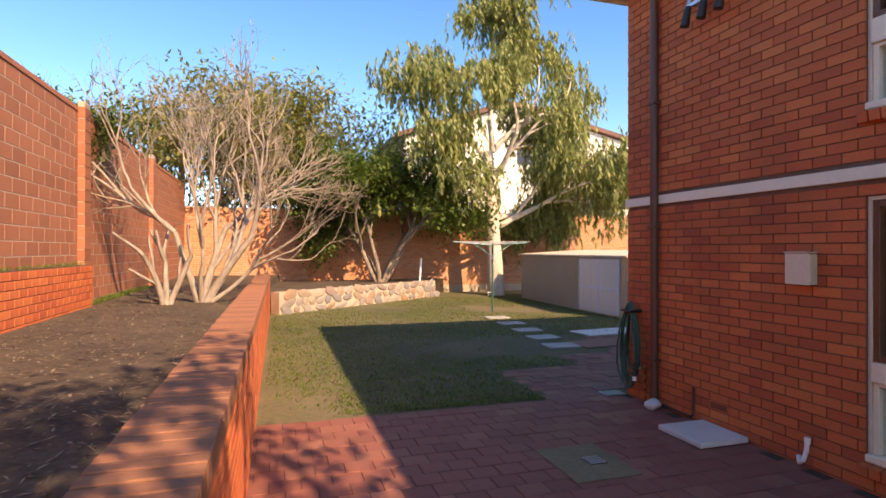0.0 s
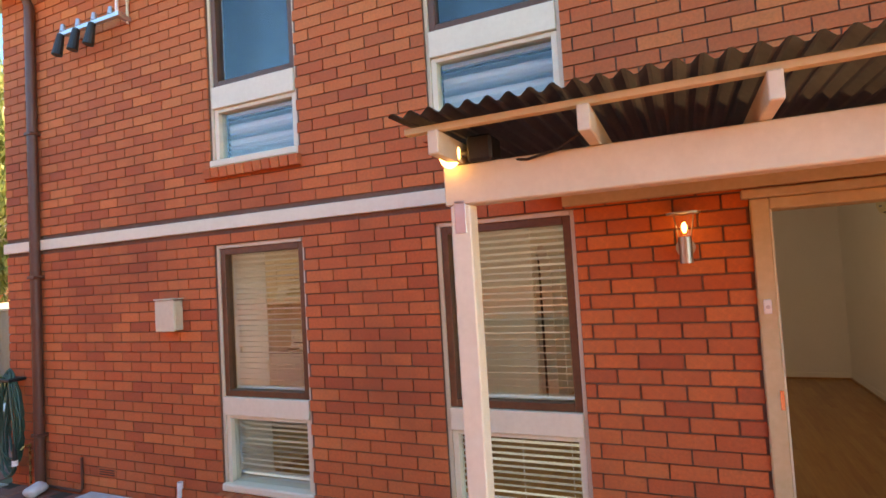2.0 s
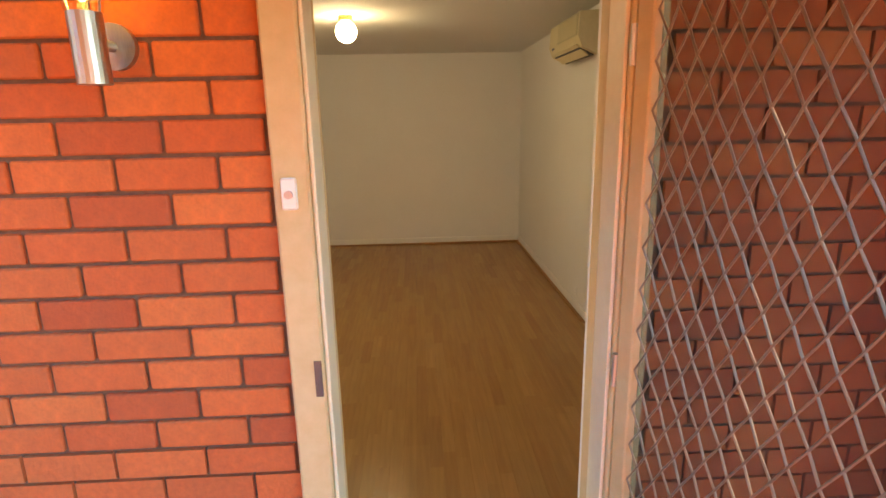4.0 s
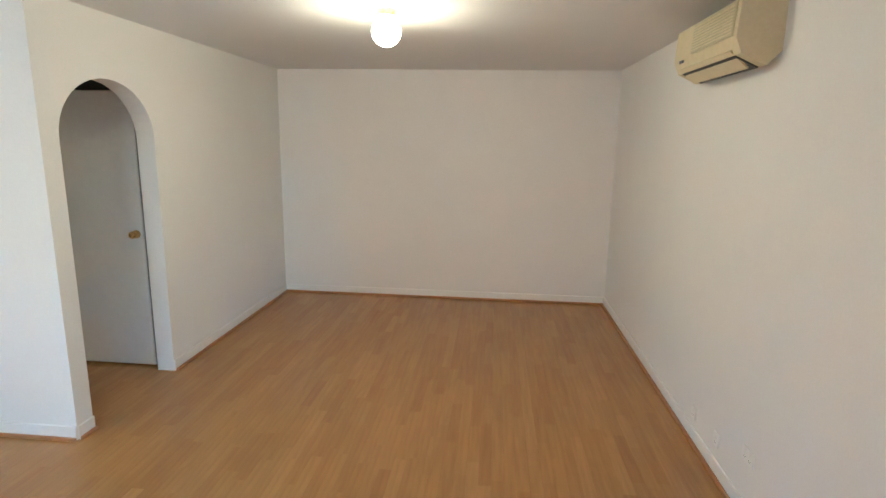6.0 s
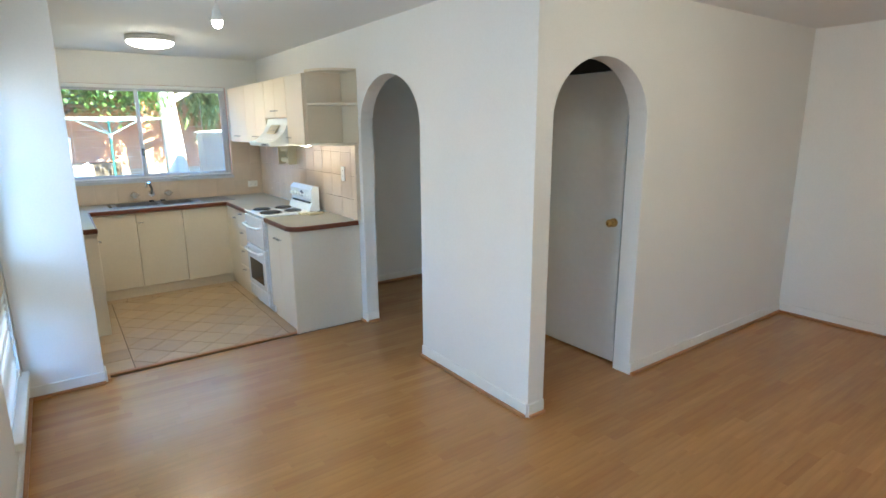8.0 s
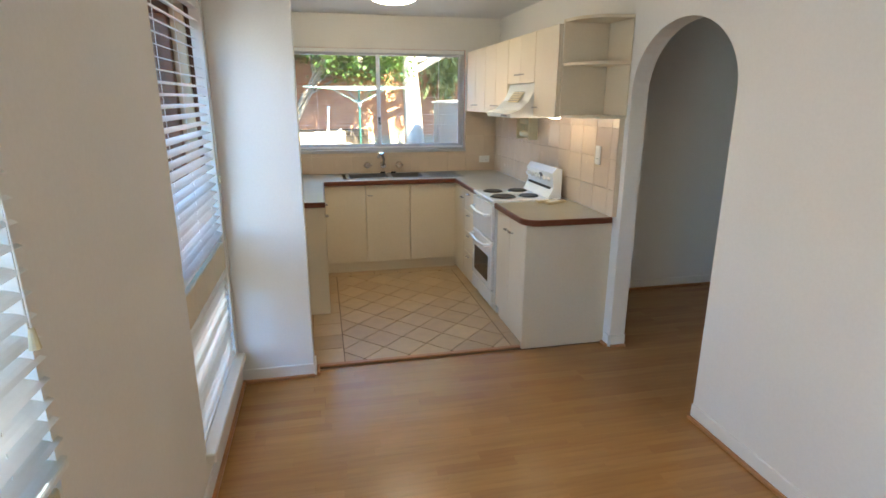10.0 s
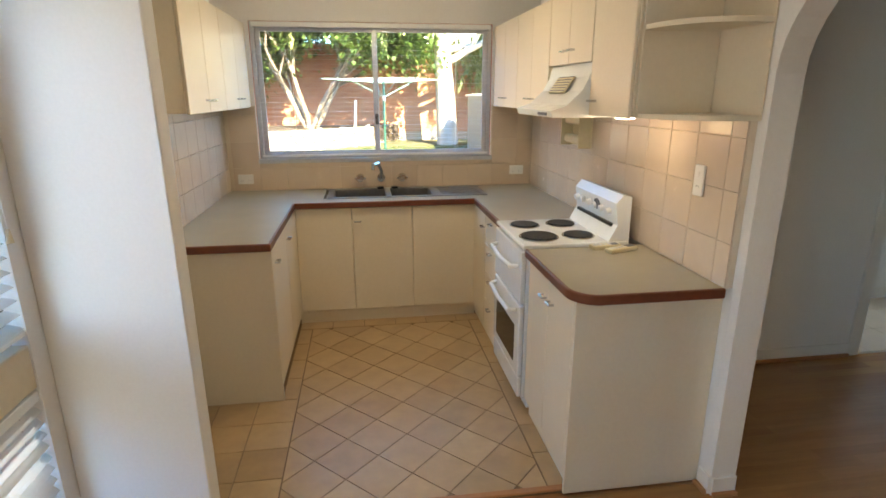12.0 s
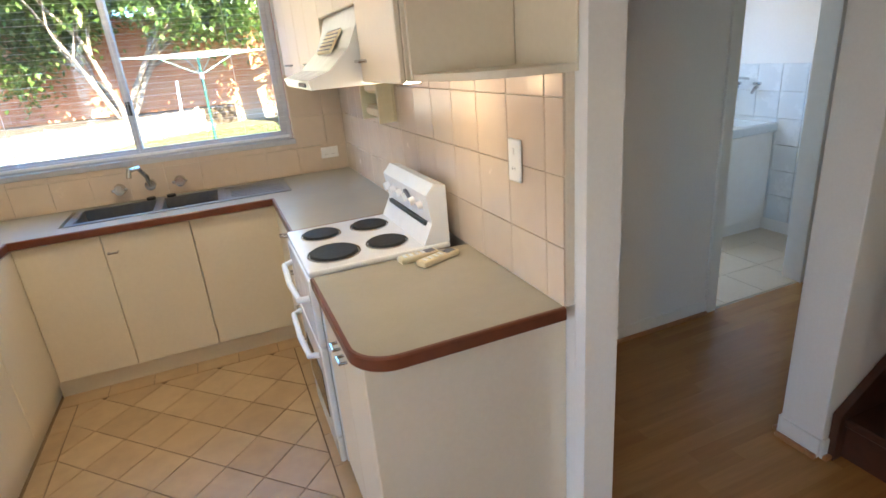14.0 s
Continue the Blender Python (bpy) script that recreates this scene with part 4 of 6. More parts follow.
# raised bed: retaining wall, soil, boundary wall
PL0, PL1 = Vector((-4.38, -2.2, 0)), Vector((-4.27, 16.4, 0))     # garden face of the retaining wall
PLD = (PL1 - PL0).normalized()
PLANG = math.degrees(math.atan2(-PLD.x, PLD.y))
PLEN = (PL1 - PL0).length
bed = thing("retaining_wall", (PL0.x, PL0.y, G), "low red brick retaining wall with a brick coping", "wall", kind="structure", rz=PLANG)
part("core", box(-0.32, -0.012, 0, PLEN, -0.1, 0.985, 0), MORTAR, bed)
structure("soil_bed", prism([(-8.2, -2.2), (-4.66, -2.2), (-4.55, 16.4), (-4.0, 22.4), (-8.2, 22.4)], 0.85, pose(0, 0, G - 0.05)), SOIL, "dark mulched soil of the raised bed", "soil")
mulch = []
for _ in range(9000):
    y = -1.0 + rnd.random() ** 1.5 * 15
    xr = -4.68
    x = rnd.uniform(-7.2, xr)
    a = rnd.uniform(0, math.tau)
    mulch.append((Vector((x, y, G + 0.80)), Vector((math.cos(a), math.sin(a), rnd.uniform(-0.05, 0.35))).normalized(), rnd.uniform(0.02, 0.085), rnd.uniform(0.006, 0.022)))
MULCH = pieces("mulch_chip", [(0.10, 0.065, 0.04), (0.22, 0.15, 0.095), (0.30, 0.23, 0.16), (0.07, 0.045, 0.03)], 0.95, 20, 1, 0.0)
tagged(leaf_mass("mulch", mulch, MULCH), "loose bark mulch and dry leaves on the bed", "mulch", kind="stuff")
BX = -7.30                                                       # face of the boundary wall
bwall = thing("boundary_wall", (0, 0, G), "tall red block boundary wall with piers and pale joints", "wall", kind="structure")
part("core", box(BX - 0.19, BX - 0.004, -3.0, 22.6, 0.0, 4.12, 0), PALE_MORTAR, bwall)
lower = thing("bed_edge_wall", (0, 0, G), "low weathered brick wall along the foot of the boundary wall", "wall", kind="structure")
part("core", box(BX + 0.002, BX + 0.20, -3.0, 11.4, 0.5, 1.48, 0), MORTAR, lower)
part("ledge_soil", box(BX + 0.004, BX + 0.195, -3.0, 11.38, 1.48, 1.495, 0), SOIL, lower, "thin strip of soil on the ledge")
tuft = []
for _ in range(900):
    y = rnd.uniform(1.0, 11.3)
    a = rnd.uniform(0, math.tau)
    tuft.append((Vector((rnd.uniform(BX + 0.01, BX + 0.17), y, G + 1.49)), Vector((math.cos(a) * 0.5, math.sin(a) * 0.5, 0.9)).normalized(), rnd.uniform(0.03, 0.09), 0.01))
for _ in range(900):
    a = rnd.uniform(0, math.tau)
    tuft.append((Vector((rnd.uniform(BX + 0.01, BX + 0.25), rnd.uniform(11.4, 16), G + 0.8)), Vector((math.cos(a) * 0.5, math.sin(a) * 0.5, 0.9)).normalized(), rnd.uniform(0.04, 0.12), 0.012))
tagged(leaf_mass("weeds", tuft, BLADE), "tufts of green weeds along the brick ledge", "weeds", kind="stuff")
bk = thing("bucket", (-6.05, 11.9, G + 0.80), "small grey bucket standing on the soil", "bucket")
part("body", cyl((0, 0, 0), (0, 0, 0.20), 0.085, 0.105, 20), TUB, bk)
part("rim", tube([(0.105 * math.cos(a), 0.105 * math.sin(a), 0.2) for a in (j * math.tau / 20 for j in range(20))], 0.008, 6, True), TUB, bk)
nr = thing("neighbour_eaves", (BX - 0.1, 6.05, 4.32), "dark roof corner of the neighbouring house above the wall", "eaves", kind="structure")
part("gutter", box(-1.2, 0.12, -4.0, 1.35, 0.0, 0.14, 0.02), BLACK, nr)
part("wall", box(-1.2, -0.15, -4.0, 1.1, -4.3, 0.0, 0), BLOCK, nr)

# rubble retaining wall at the back and the brick wall behind it
rub = thing("rubble_wall", (-4.25, 16.4, G), "low rubble stone retaining wall at the back of the lawn", "wall", kind="structure", rz=-52)
part("core", box(0, 0.35, 0, 7.2, -0.1, 0.60, 0), PALE_MORTAR, rub)
rnd = random.Random(5)
for row in range(3):
    y = rnd.uniform(-0.1, 0.1)
    while y < 7.1:
        w, h = rnd.uniform(0.16, 0.56), rnd.uniform(0.16, 0.30)
        bm = bmesh.new()
        bmesh.ops.create_icosphere(bm, subdivisions=1, radius=1)
        for v in bm.verts:
            v.co = Vector((v.co.x * 0.05, v.co.y * w * 0.58, v.co.z * h * 0.62)) * rnd.uniform(0.80, 1.10)
        bm.transform(pose(0.36, y + w / 2, 0.09 + row * 0.21 + rnd.uniform(-0.02, 0.02), rnd.uniform(-40, 40), 0, 0))
        part("stone", bm, STONE, rub)
        y += w * 0.98
structure("raised_ground", prism([(-4.3, 16.7), (1.4, 21.1), (2.6, 22.6), (-8.2, 22.6), (-8.2, 16.7)], 0.56, pose(0, 0, G)), SOIL, "shaded soil behind the rubble wall", "soil")
backw = thing("back_wall", (0, 22.6, G), "long orange brick wall at the back of the garden", "wall", kind="structure")
part("core", box(-8.6, 16.0, 0.004, 0.25, -0.1, 3.35, 0), PALE_MORTAR, backw)
structure("wall_side_far", box(15.9, 16.1, -8.0, 22.6, G, 3.0, 0), BACK_BRICK, "far side brick wall of the garden", "wall")
fr_ = thing("garden_stake", (1.0, 20.6, G), "white garden stake standing at the back wall", "stake")
part("stake", cyl((0, 0, 0), (0.1, 0, 1.45), 0.045, 0.04, 10), GLOSS_WHITE, fr_)

# garden shed
sh = thing("garden_shed", (4.30, 12.5, G), "low cream corrugated steel garden shed with pale doors", "shed", rz=-2)


def ribbed(u1, h, m, mat, name):
    bm = bmesh.new()
    prev, u = None, 0.0
    k = 0
    while u < u1 + 1e-6:
        d = 0.012 if k % 4 in (1, 2) else 0.0
        cur = [bm.verts.new((u, 0, d)), bm.verts.new((u, h, d))]
        if prev:
            bm.faces.new((prev[0], cur[0], cur[1], prev[1]))
        prev = cur
        u += 0.10 if k % 2 == 0 else 0.02
        k += 1
    bmesh.ops.solidify(bm, geom=bm.faces[:], thickness=-0.003)
    bm.transform(m)
    return part(name, bm, mat, sh)


ribbed(6.6, 1.56, Matrix(((0, 0, -1, 0), (1, 0, 0, 0), (0, 1, 0, 0), (0, 0, 0, 1))), SHED_STEEL, "side_wall")
ribbed(2.2, 1.60, Matrix(((1, 0, 0, 0), (0, 0, -1, 0.0), (0, 1, 0, 0), (0, 0, 0, 1))), SHED_WHITE, "front_wall")
part("roof", prism([(-0.08, 1.57), (2.3, 1.72), (2.3, 1.77), (-0.08, 1.62)], 6.75, Matrix.Translation((0, -0.06, 0)) @ M_XZ), SHED_STEEL, sh)
part("rear_wall", box(0.02, 2.2, 6.56, 6.60, 0, 1.58, 0), SHED_STEEL, sh)
part("side_wall", box(2.18, 2.20, 0.02, 6.56, 0, 1.62, 0), SHED_STEEL, sh)
for y0, y1 in ((0.30, 1.33), (1.335, 2.36)):
    dr = part("door", box(-0.045, -0.022, y0, y1, 0.05, 1.52, 0.006), SHED_WHITE, sh, "pale sheet steel door")
    part("door_rail", box(-0.056, -0.046, y0, y1, 0.70, 0.77, 0.004), TUB, dr, "pale blue cross rail")
    for y in (y0, y1 - 0.05):
        part("door_stile", box(-0.056, -0.046, y, y + 0.05, 0.05, 1.52, 0.004), TUB, dr, "pale blue stile")
    for k in range(4):
        part("rib", box(-0.052, -0.0455, y0 + 0.18 + 0.19 * k, y0 + 0.20 + 0.19 * k, 0.06, 1.50, 0.002), SHED_WHITE, dr)

# rotary clothes line
cl = thing("clothes_line", (1.80, 15.3, G), "green rotary clothes line with pale wires", "clothes line")
PALE_TEAL = surface("pale_teal_paint", (0.16, 0.34, 0.30), (0.24, 0.44, 0.39), 0.45)
LINE_GREY = surface("grey_line", (0.36, 0.36, 0.35), (0.46, 0.46, 0.45), 0.5)
GREEN_POLE = surface("green_pole", (0.01, 0.075, 0.05), (0.02, 0.11, 0.075), 0.45)
part("pole", cyl((0, 0, 0), (0, 0, 1.95), 0.027, n=14), GREEN_POLE, cl)
part("handle", tube([(0.0, 0, 0.55), (-0.12, 0.02, 0.55), (-0.12, 0.02, 0.45)], 0.012), ALU, cl)
part("collar", cyl((0, 0, 1.50), (0, 0, 1.62), 0.045), ALU, cl)
for k in range(4):
    a = math.radians(20 + 90 * k)
    c, s = math.cos(a), math.sin(a)
    arm = part("arm", cyl((0.03 * c, 0.03 * s, 1.90), (1.45 * c, 1.45 * s, 1.98), 0.013, 0.011, 10), PALE_TEAL, cl)
    part("brace", cyl((0.04 * c, 0.04 * s, 1.60), (0.75 * c, 0.75 * s, 1.935), 0.007, n=8), PALE_TEAL, arm)
for r in (0.5, 0.75, 1.0, 1.22, 1.44):
    part("line", tube([(r * math.cos(math.radians(20 + 90 * k)), r * math.sin(math.radians(20 + 90 * k)), 1.905 + r * 0.055) for k in range(4)], 0.0045, 6, True), LINE_GREY, cl)

# ---------------------------------------------------------------- trees


def branch_tree(rnd, start, way, length, r, depth, spread, out, tips, lift=0.25, shrink=0.72, kids=(2, 3)):
    """Grows limbs: out gets lists of points with radii, tips the ends of the twigs."""
    pts, p, d = [start.copy()], start.copy(), way.normalized()
    n = 5
    for i in range(n):
        d = (d + Vector((rnd.gauss(0, 0.10), rnd.gauss(0, 0.10), rnd.gauss(0, 0.08) + lift * 0.08))).normalized()
        p = p + d * length / n
        pts.append(p.copy())
    out.append((pts, r, r * 0.62, depth))
    if depth == 0:
        tips.append((p, d))
        return
    for k in range(rnd.randint(*kids)):
        a = rnd.uniform(0, math.tau)
        q = d.to_track_quat("Z", "Y")
        tilt = rnd.uniform(0.5, 1.0) * spread
        dd = q @ Vector((math.sin(tilt) * math.cos(a), math.sin(tilt) * math.sin(a), math.cos(tilt)))
        base = pts[-1] if k == 0 else pts[rnd.randint(2, n)]
        branch_tree(rnd, base, dd, length * rnd.uniform(shrink - 0.12, shrink + 0.1), r * 0.60, depth - 1, spread, out, tips, lift, shrink, kids)


def limbs_mesh(name, limbs, mat, parent, label=""):
    verts, faces = [], []
    for pts, r0, r1, depth in limbs:
        n = 8 if depth > 2 else (6 if depth > 0 else 4)
        k0 = len(verts)
        for i, p in enumerate(pts):
            d = (pts[min(i + 1, len(pts) - 1)] - pts[max(0, i - 1)]).normalized()
            q = d.to_track_quat("Z", "Y")
            r = r0 + (r1 - r0) * i / (len(pts) - 1)
            verts += [tuple(p + q @ Vector((r * math.cos(j * math.tau / n), r * math.sin(j * math.tau / n), 0))) for j in range(n)]
        for i in range(len(pts) - 1):
            for j in range(n):
                a, b = k0 + i * n + j, k0 + i * n + (j + 1) % n
                faces.append((a, b, b + n, a + n))
    me = bpy.data.meshes.new(name)
    me.from_pydata(verts, [], faces)
    me.materials.append(mat)
    for p in me.polygons:
        p.use_smooth = True
    ob = new(name, me)
    ob.parent = parent
    if label:
        ob["label"] = label
    return ob


BARK_TWIG = surface("twig_bark", (0.19, 0.15, 0.115), (0.34, 0.285, 0.22), 0.9, 20, 3, 0.3)
# the bare pale tree in the raised bed
rnd = random.Random(21)
bt = thing("bare_tree", (-5.4, 11.6, G + 0.78), "pale bare tree with many thin twigs in the raised bed", "tree")
limbs, tips = [], []
for dx, dy, dz, ln, r in ((-0.35, -0.1, 0.9, 1.35, 0.075), (0.45, 0.0, 0.9, 1.45, 0.085), (0.10, 0.3, 1.0, 1.5, 0.08), (0.85, -0.2, 0.62, 1.2, 0.05), (-0.1, -0.3, 1.0, 1.3, 0.05)):
    branch_tree(rnd, Vector((dx * 0.15, dy * 0.15, 0)), Vector((dx, dy, dz)), ln, r, 6, 0.60, limbs, tips, 0.35, 0.76, (2, 3))
limbs_mesh("trunk", [l for l in limbs if l[3] >= 5], BARK_BARE, bt, "several pale leaning stems")
limbs_mesh("bough", [l for l in limbs if 2 < l[3] < 5], BARK_BARE, bt)["kind"] = "stuff"
limbs_mesh("twig_spray", [l for l in limbs if l[3] <= 2], BARK_TWIG, bt, "fine pale leafless twigs")["kind"] = "stuff"
few = []
for p, d in tips[::5]:
    for _ in range(2):
        few.append((p + Vector((rnd.gauss(0, 0.1), rnd.gauss(0, 0.1), -0.1)), (d + Vector((rnd.gauss(0, 0.6), rnd.gauss(0, 0.6), -0.4))).normalized(), 0.06, 0.022))
leaf_mass("leaves", few, OLIVE_LEAF, bt)["kind"] = "stuff"
stump = thing("pruned_shrub", (-5.95, 11.3, G + 0.78), "pruned pale stems of an old shrub against the wall", "shrub")
limbs, tips = [], []
for dx, dz in ((-0.15, 1.0), (0.2, 0.95), (0.02, 1.1)):
    branch_tree(rnd, Vector((dx * 0.3, 0, 0)), Vector((dx, 0.0, dz)), 0.95, 0.06, 1, 0.6, limbs, tips, 0.2, 0.6)
limbs_mesh("stem", limbs, BARK_BARE, stump)


def crown(rnd, tips, count, size, spread, hang, leaf, width):
    blades = []
    for p, d in tips:
        for _ in range(count):
            base = p + Vector((rnd.gauss(0, spread), rnd.gauss(0, spread), rnd.gauss(0, spread * 0.8)))
            way = Vector((rnd.gauss(0, 0.55), rnd.gauss(0, 0.55), rnd.gauss(hang, 0.45))).normalized()
            blades.append((base, way, leaf * rnd.uniform(0.6, 1.3), width * rnd.uniform(0.7, 1.3)))
    return blades


# the gum tree
rnd = random.Random(4)
gum = thing("gum_tree", (4.1, 20.5, G), "tall gum tree with pale bark and drooping grey-green leaves", "tree")
limbs, tips = [], []
limbs.append(([Vector((0, 0, 0)), Vector((-0.05, 0, 1.2)), Vector((-0.15, 0.0, 2.6)), Vector((-0.2, 0, 4.0)), Vector((-0.35, 0, 5.6))], 0.36, 0.20, 5))
for z, dx, dy, dz, ln in ((2.6, 1.0, -0.3, 0.55, 2.3), (3.4, -0.9, -0.2, 0.9, 2.2), (4.2, 0.9, 0.3, 0.9, 2.3), (5.0, -0.8, 0.3, 1.0, 2.3), (5.6, -0.1, 0.0, 1.0, 2.8), (5.6, 0.75, -0.1, 0.9, 2.4), (4.6, 0.3, -0.8, 0.8, 2.0), (3.0, 0.9, 0.2, 0.2, 1.5)):
    branch_tree(rnd, Vector((-0.03 * z, 0, z)), Vector((dx, dy, dz)), ln, 0.12, 3, 0.65, limbs, tips, 0.15, 0.72, (2, 3))
limbs_mesh("trunk", limbs[:1], BARK_PALE, gum, "smooth pale trunk")
limbs_mesh("bough", limbs[1:], BARK_PALE, gum)
strands = []
for p, d in tips:
    for _ in range(32):
        q, ln = p + Vector((rnd.gauss(0, 0.42), rnd.gauss(0, 0.42), rnd.gauss(0, 0.38))), rnd.uniform(0.3, 1.05)
        sway = Vector((rnd.gauss(0, 0.22), rnd.gauss(0, 0.22), -1))
        for k in range(13):
            s = q + sway * ln * k / 13
            a = rnd.uniform(0, math.tau)
            strands.append((s, Vector((math.cos(a) * 0.5, math.sin(a) * 0.5, -0.85)).normalized(), rnd.uniform(0.20, 0.36), rnd.uniform(0.06, 0.10)))
leaf_mass("crown", strands, GUM_LEAF, gum)["kind"] = "stuff"


def shrub(name, place, size, count, leaf, width, mat, seed, label, n_stems=6):
    rnd = random.Random(seed)
    ob = thing(name, place, label, "shrub" if size[2] < 5 else "tree")
    limbs, tips = [], []
    for k in range(n_stems):
        a = k * math.tau / n_stems + rnd.uniform(-0.3, 0.3)
        branch_tree(rnd, Vector((0.1 * math.cos(a), 0.1 * math.sin(a), 0)), Vector((math.cos(a) * size[0] * 0.45, math.sin(a) * size[1] * 0.45, size[2] * 0.5)), size[2] * 0.42, 0.05 + size[2] * 0.008, 3, 0.75, limbs, tips, 0.2, 0.66, (3, 4))
    limbs_mesh("stem", limbs, BARK_DARK, ob)
    leaf_mass("foliage", crown(rnd, tips, count, 1, 0.10 * sum(size) / 3, -0.15, leaf, width), mat, ob)["kind"] = "stuff"
    return ob


shrub("green_shrub", (-0.4, 20.9, G + 0.5), (4.0, 1.7, 5.4), 110, 0.20, 0.11, SHRUB_LEAF, 8, "dense dark green shrub against the back wall")
shrub("back_tree", (-3.0, 25.0, G), (4.6, 3.0, 9.0), 75, 0.28, 0.11, OLIVE_LEAF, 12, "olive green tree behind the back wall")
shrub("back_tree", (-7.2, 25.5, G), (4.6, 3.0, 9.6), 75, 0.28, 0.11, OLIVE_LEAF, 13, "olive green tree behind the back wall")
shrub("wall_bush", (-8.3, 12.3, 3.0), (1.4, 1.6, 1.7), 40, 0.11, 0.06, SHRUB_LEAF, 15, "leafy bush growing over the boundary wall", 5)

# a tree on the street side, known by the shade that it throws across the bed and the paving
rnd = random.Random(31)
stt = thing("street_side_tree", (-2.2, -4.4, G), "leafy tree near the street end of the paving", "tree")
limbs, tips = [], []
limbs.append(([Vector((0, 0, 0)), Vector((0.05, 0, 1.5)), Vector((0.0, 0.05, 3.2))], 0.20, 0.15, 5))
for dx, dy in ((0.5, 0.1), (-0.6, 0.2), (0.1, -0.5), (-0.1, 0.6)):
    branch_tree(rnd, Vector((0, 0.05, 3.1)), Vector((dx, dy, 0.9)), 1.5, 0.10, 4, 0.65, limbs, tips, 0.2, 0.74, (2, 3))
limbs_mesh("trunk", limbs, BARK_DARK, stt)
leaf_mass("foliage", crown(rnd, tips, 26, 1, 0.25, -0.3, 0.20, 0.08), OLIVE_LEAF, stt)["kind"] = "stuff"

# the neighbouring house behind the garden
nh = thing("neighbour_house", (2.8, 31.0, G), "pale rendered two-storey house behind the garden", "house")
part("wall", prism([(0, 0), (15.5, 0), (15.5, 8.6), (7.4, 10.3), (6.2, 10.3), (0, 8.2)], 8, M_XZ), RENDER_WHITE, nh)
part("roof", prism([(-0.5, 8.08), (6.2, 10.35), (7.4, 10.35), (16.2, 8.5), (16.2, 8.75), (7.4, 10.65), (6.2, 10.65), (-0.5, 8.35)], 8.6, Matrix.Translation((0, -0.35, 0)) @ M_XZ), ROOF_TILE, nh)
for x, z, w, h in ((0.9, 6.4, 1.0, 1.4), (7.0, 6.9, 1.9, 1.7), (12.4, 6.4, 1.2, 1.3)):
    w_ = part("window", box(x, x + w, -0.04, 0.03, z, z + h, 0.01), ALU, nh, "grey framed window")
    part("pane", box(x + 0.06, x + w / 2 - 0.03, -0.05, -0.041, z + 0.06, z + h - 0.06, 0), OVEN_GLASS, w_)
    part("pane", box(x + w / 2 + 0.03, x + w - 0.06, -0.05, -0.041, z + 0.06, z + h - 0.06, 0), OVEN_GLASS, w_)
part("balcony", prism([(9.6, 3.6), (13.0, 3.6), (13.0, 4.3), (11.6, 5.4), (9.6, 5.4)], 0.1, Matrix.Translation((0, -1.2, 0)) @ M_XZ), BLACK, nh, "dark balustrade")

SHIFT = INDOORS
# ---------------------------------------------------------------- living room
gl = thing("globe_light", (3.59, 0.167, 2.43), "round opal glass ceiling lamp, lit", "ceiling lamp")
part("base", cyl((0, 0, -0.035), (0, 0, 0), 0.055, n=24), BRASS, gl, "small brass base")
part("globe", ball((0, 0, -0.115), 0.082, n=28), LIT_GLOBE, gl, "glowing opal globe", True).visible_shadow = False
ac = thing("air_conditioner", (3.55, -1.69, 2.07), "aged cream wall-mounted split air conditioner", "air conditioner")
part("body", prism([(0.0, 0.06), (0.06, 0.0), (0.17, 0.05), (0.20, 0.12), (0.19, 0.28), (0.0, 0.29)], 0.84, Matrix.Translation((-0.525, 0, 0)) @ Matrix(((0, 0, 1, 0), (1, 0, 0, 0), (0, 1, 0, 0), (0, 0, 0, 1)))), AC_CREAM, ac)
part("front_panel", prism([(0.196, 0.125), (0.206, 0.13), (0.197, 0.275), (0.188, 0.275)], 0.52, Matrix.Translation((-0.49, 0, 0)) @ M_YZ), surface("ac_grille", (0.50, 0.45, 0.30), (0.58, 0.52, 0.36), 0.6), ac, "slightly darker front grille")
for k in range(9):
    part("grille_bar", box(-0.48, 0.02, 0.203 - 0.0006 * k, 0.209 - 0.0006 * k, 0.14 + 0.014 * k, 0.146 + 0.014 * k, 0.001), AC_CREAM, ac)
part("outlet", prism([(0.062, 0.002), (0.168, 0.052), (0.172, 0.046), (0.066, -0.004)], 0.70, Matrix.Translation((-0.46, 0, 0)) @ M_YZ), BLACK, ac, "dark air outlet")
part("louvre", prism([(0.10, 0.0), (0.185, 0.075), (0.19, 0.068), (0.106, -0.006)], 0.68, Matrix.Translation((-0.45, 0, 0)) @ M_YZ), AC_CREAM, ac)
part("badge", box(0.16, 0.22, 0.196, 0.202, 0.10, 0.115, 0.001), SIGN_GREY, ac, "small printed badge")


def plate(name, place, axis, w, h, label, category, holes=2):
    """A wall plate whose face looks along axis (+-x, +-y)."""
    rz = {"-x": 0, "-y": 90, "+x": 180, "+y": -90}[axis]
    n = thing(name, place, label, category, rz=rz)
    part("plate", box(-0.009, 0, -w / 2, w / 2, -h / 2, h / 2, 0.003), GLOSS_WHITE, n)
    for k in range(holes):
        y = (k - (holes - 1) / 2) * w * 0.42
        part("rocker", box(-0.013, -0.009, y - 0.006, y + 0.006, -0.008 + h * 0.2, 0.012 + h * 0.2, 0.001), GLOSS_WHITE, n)
        for s in (-1, 1):
            part("slot", box(-0.0096, -0.0088, y + s * 0.007 - 0.001, y + s * 0.007 + 0.001, -h * 0.22, -h * 0.22 + 0.008, 0), BLACK, n)
    return n


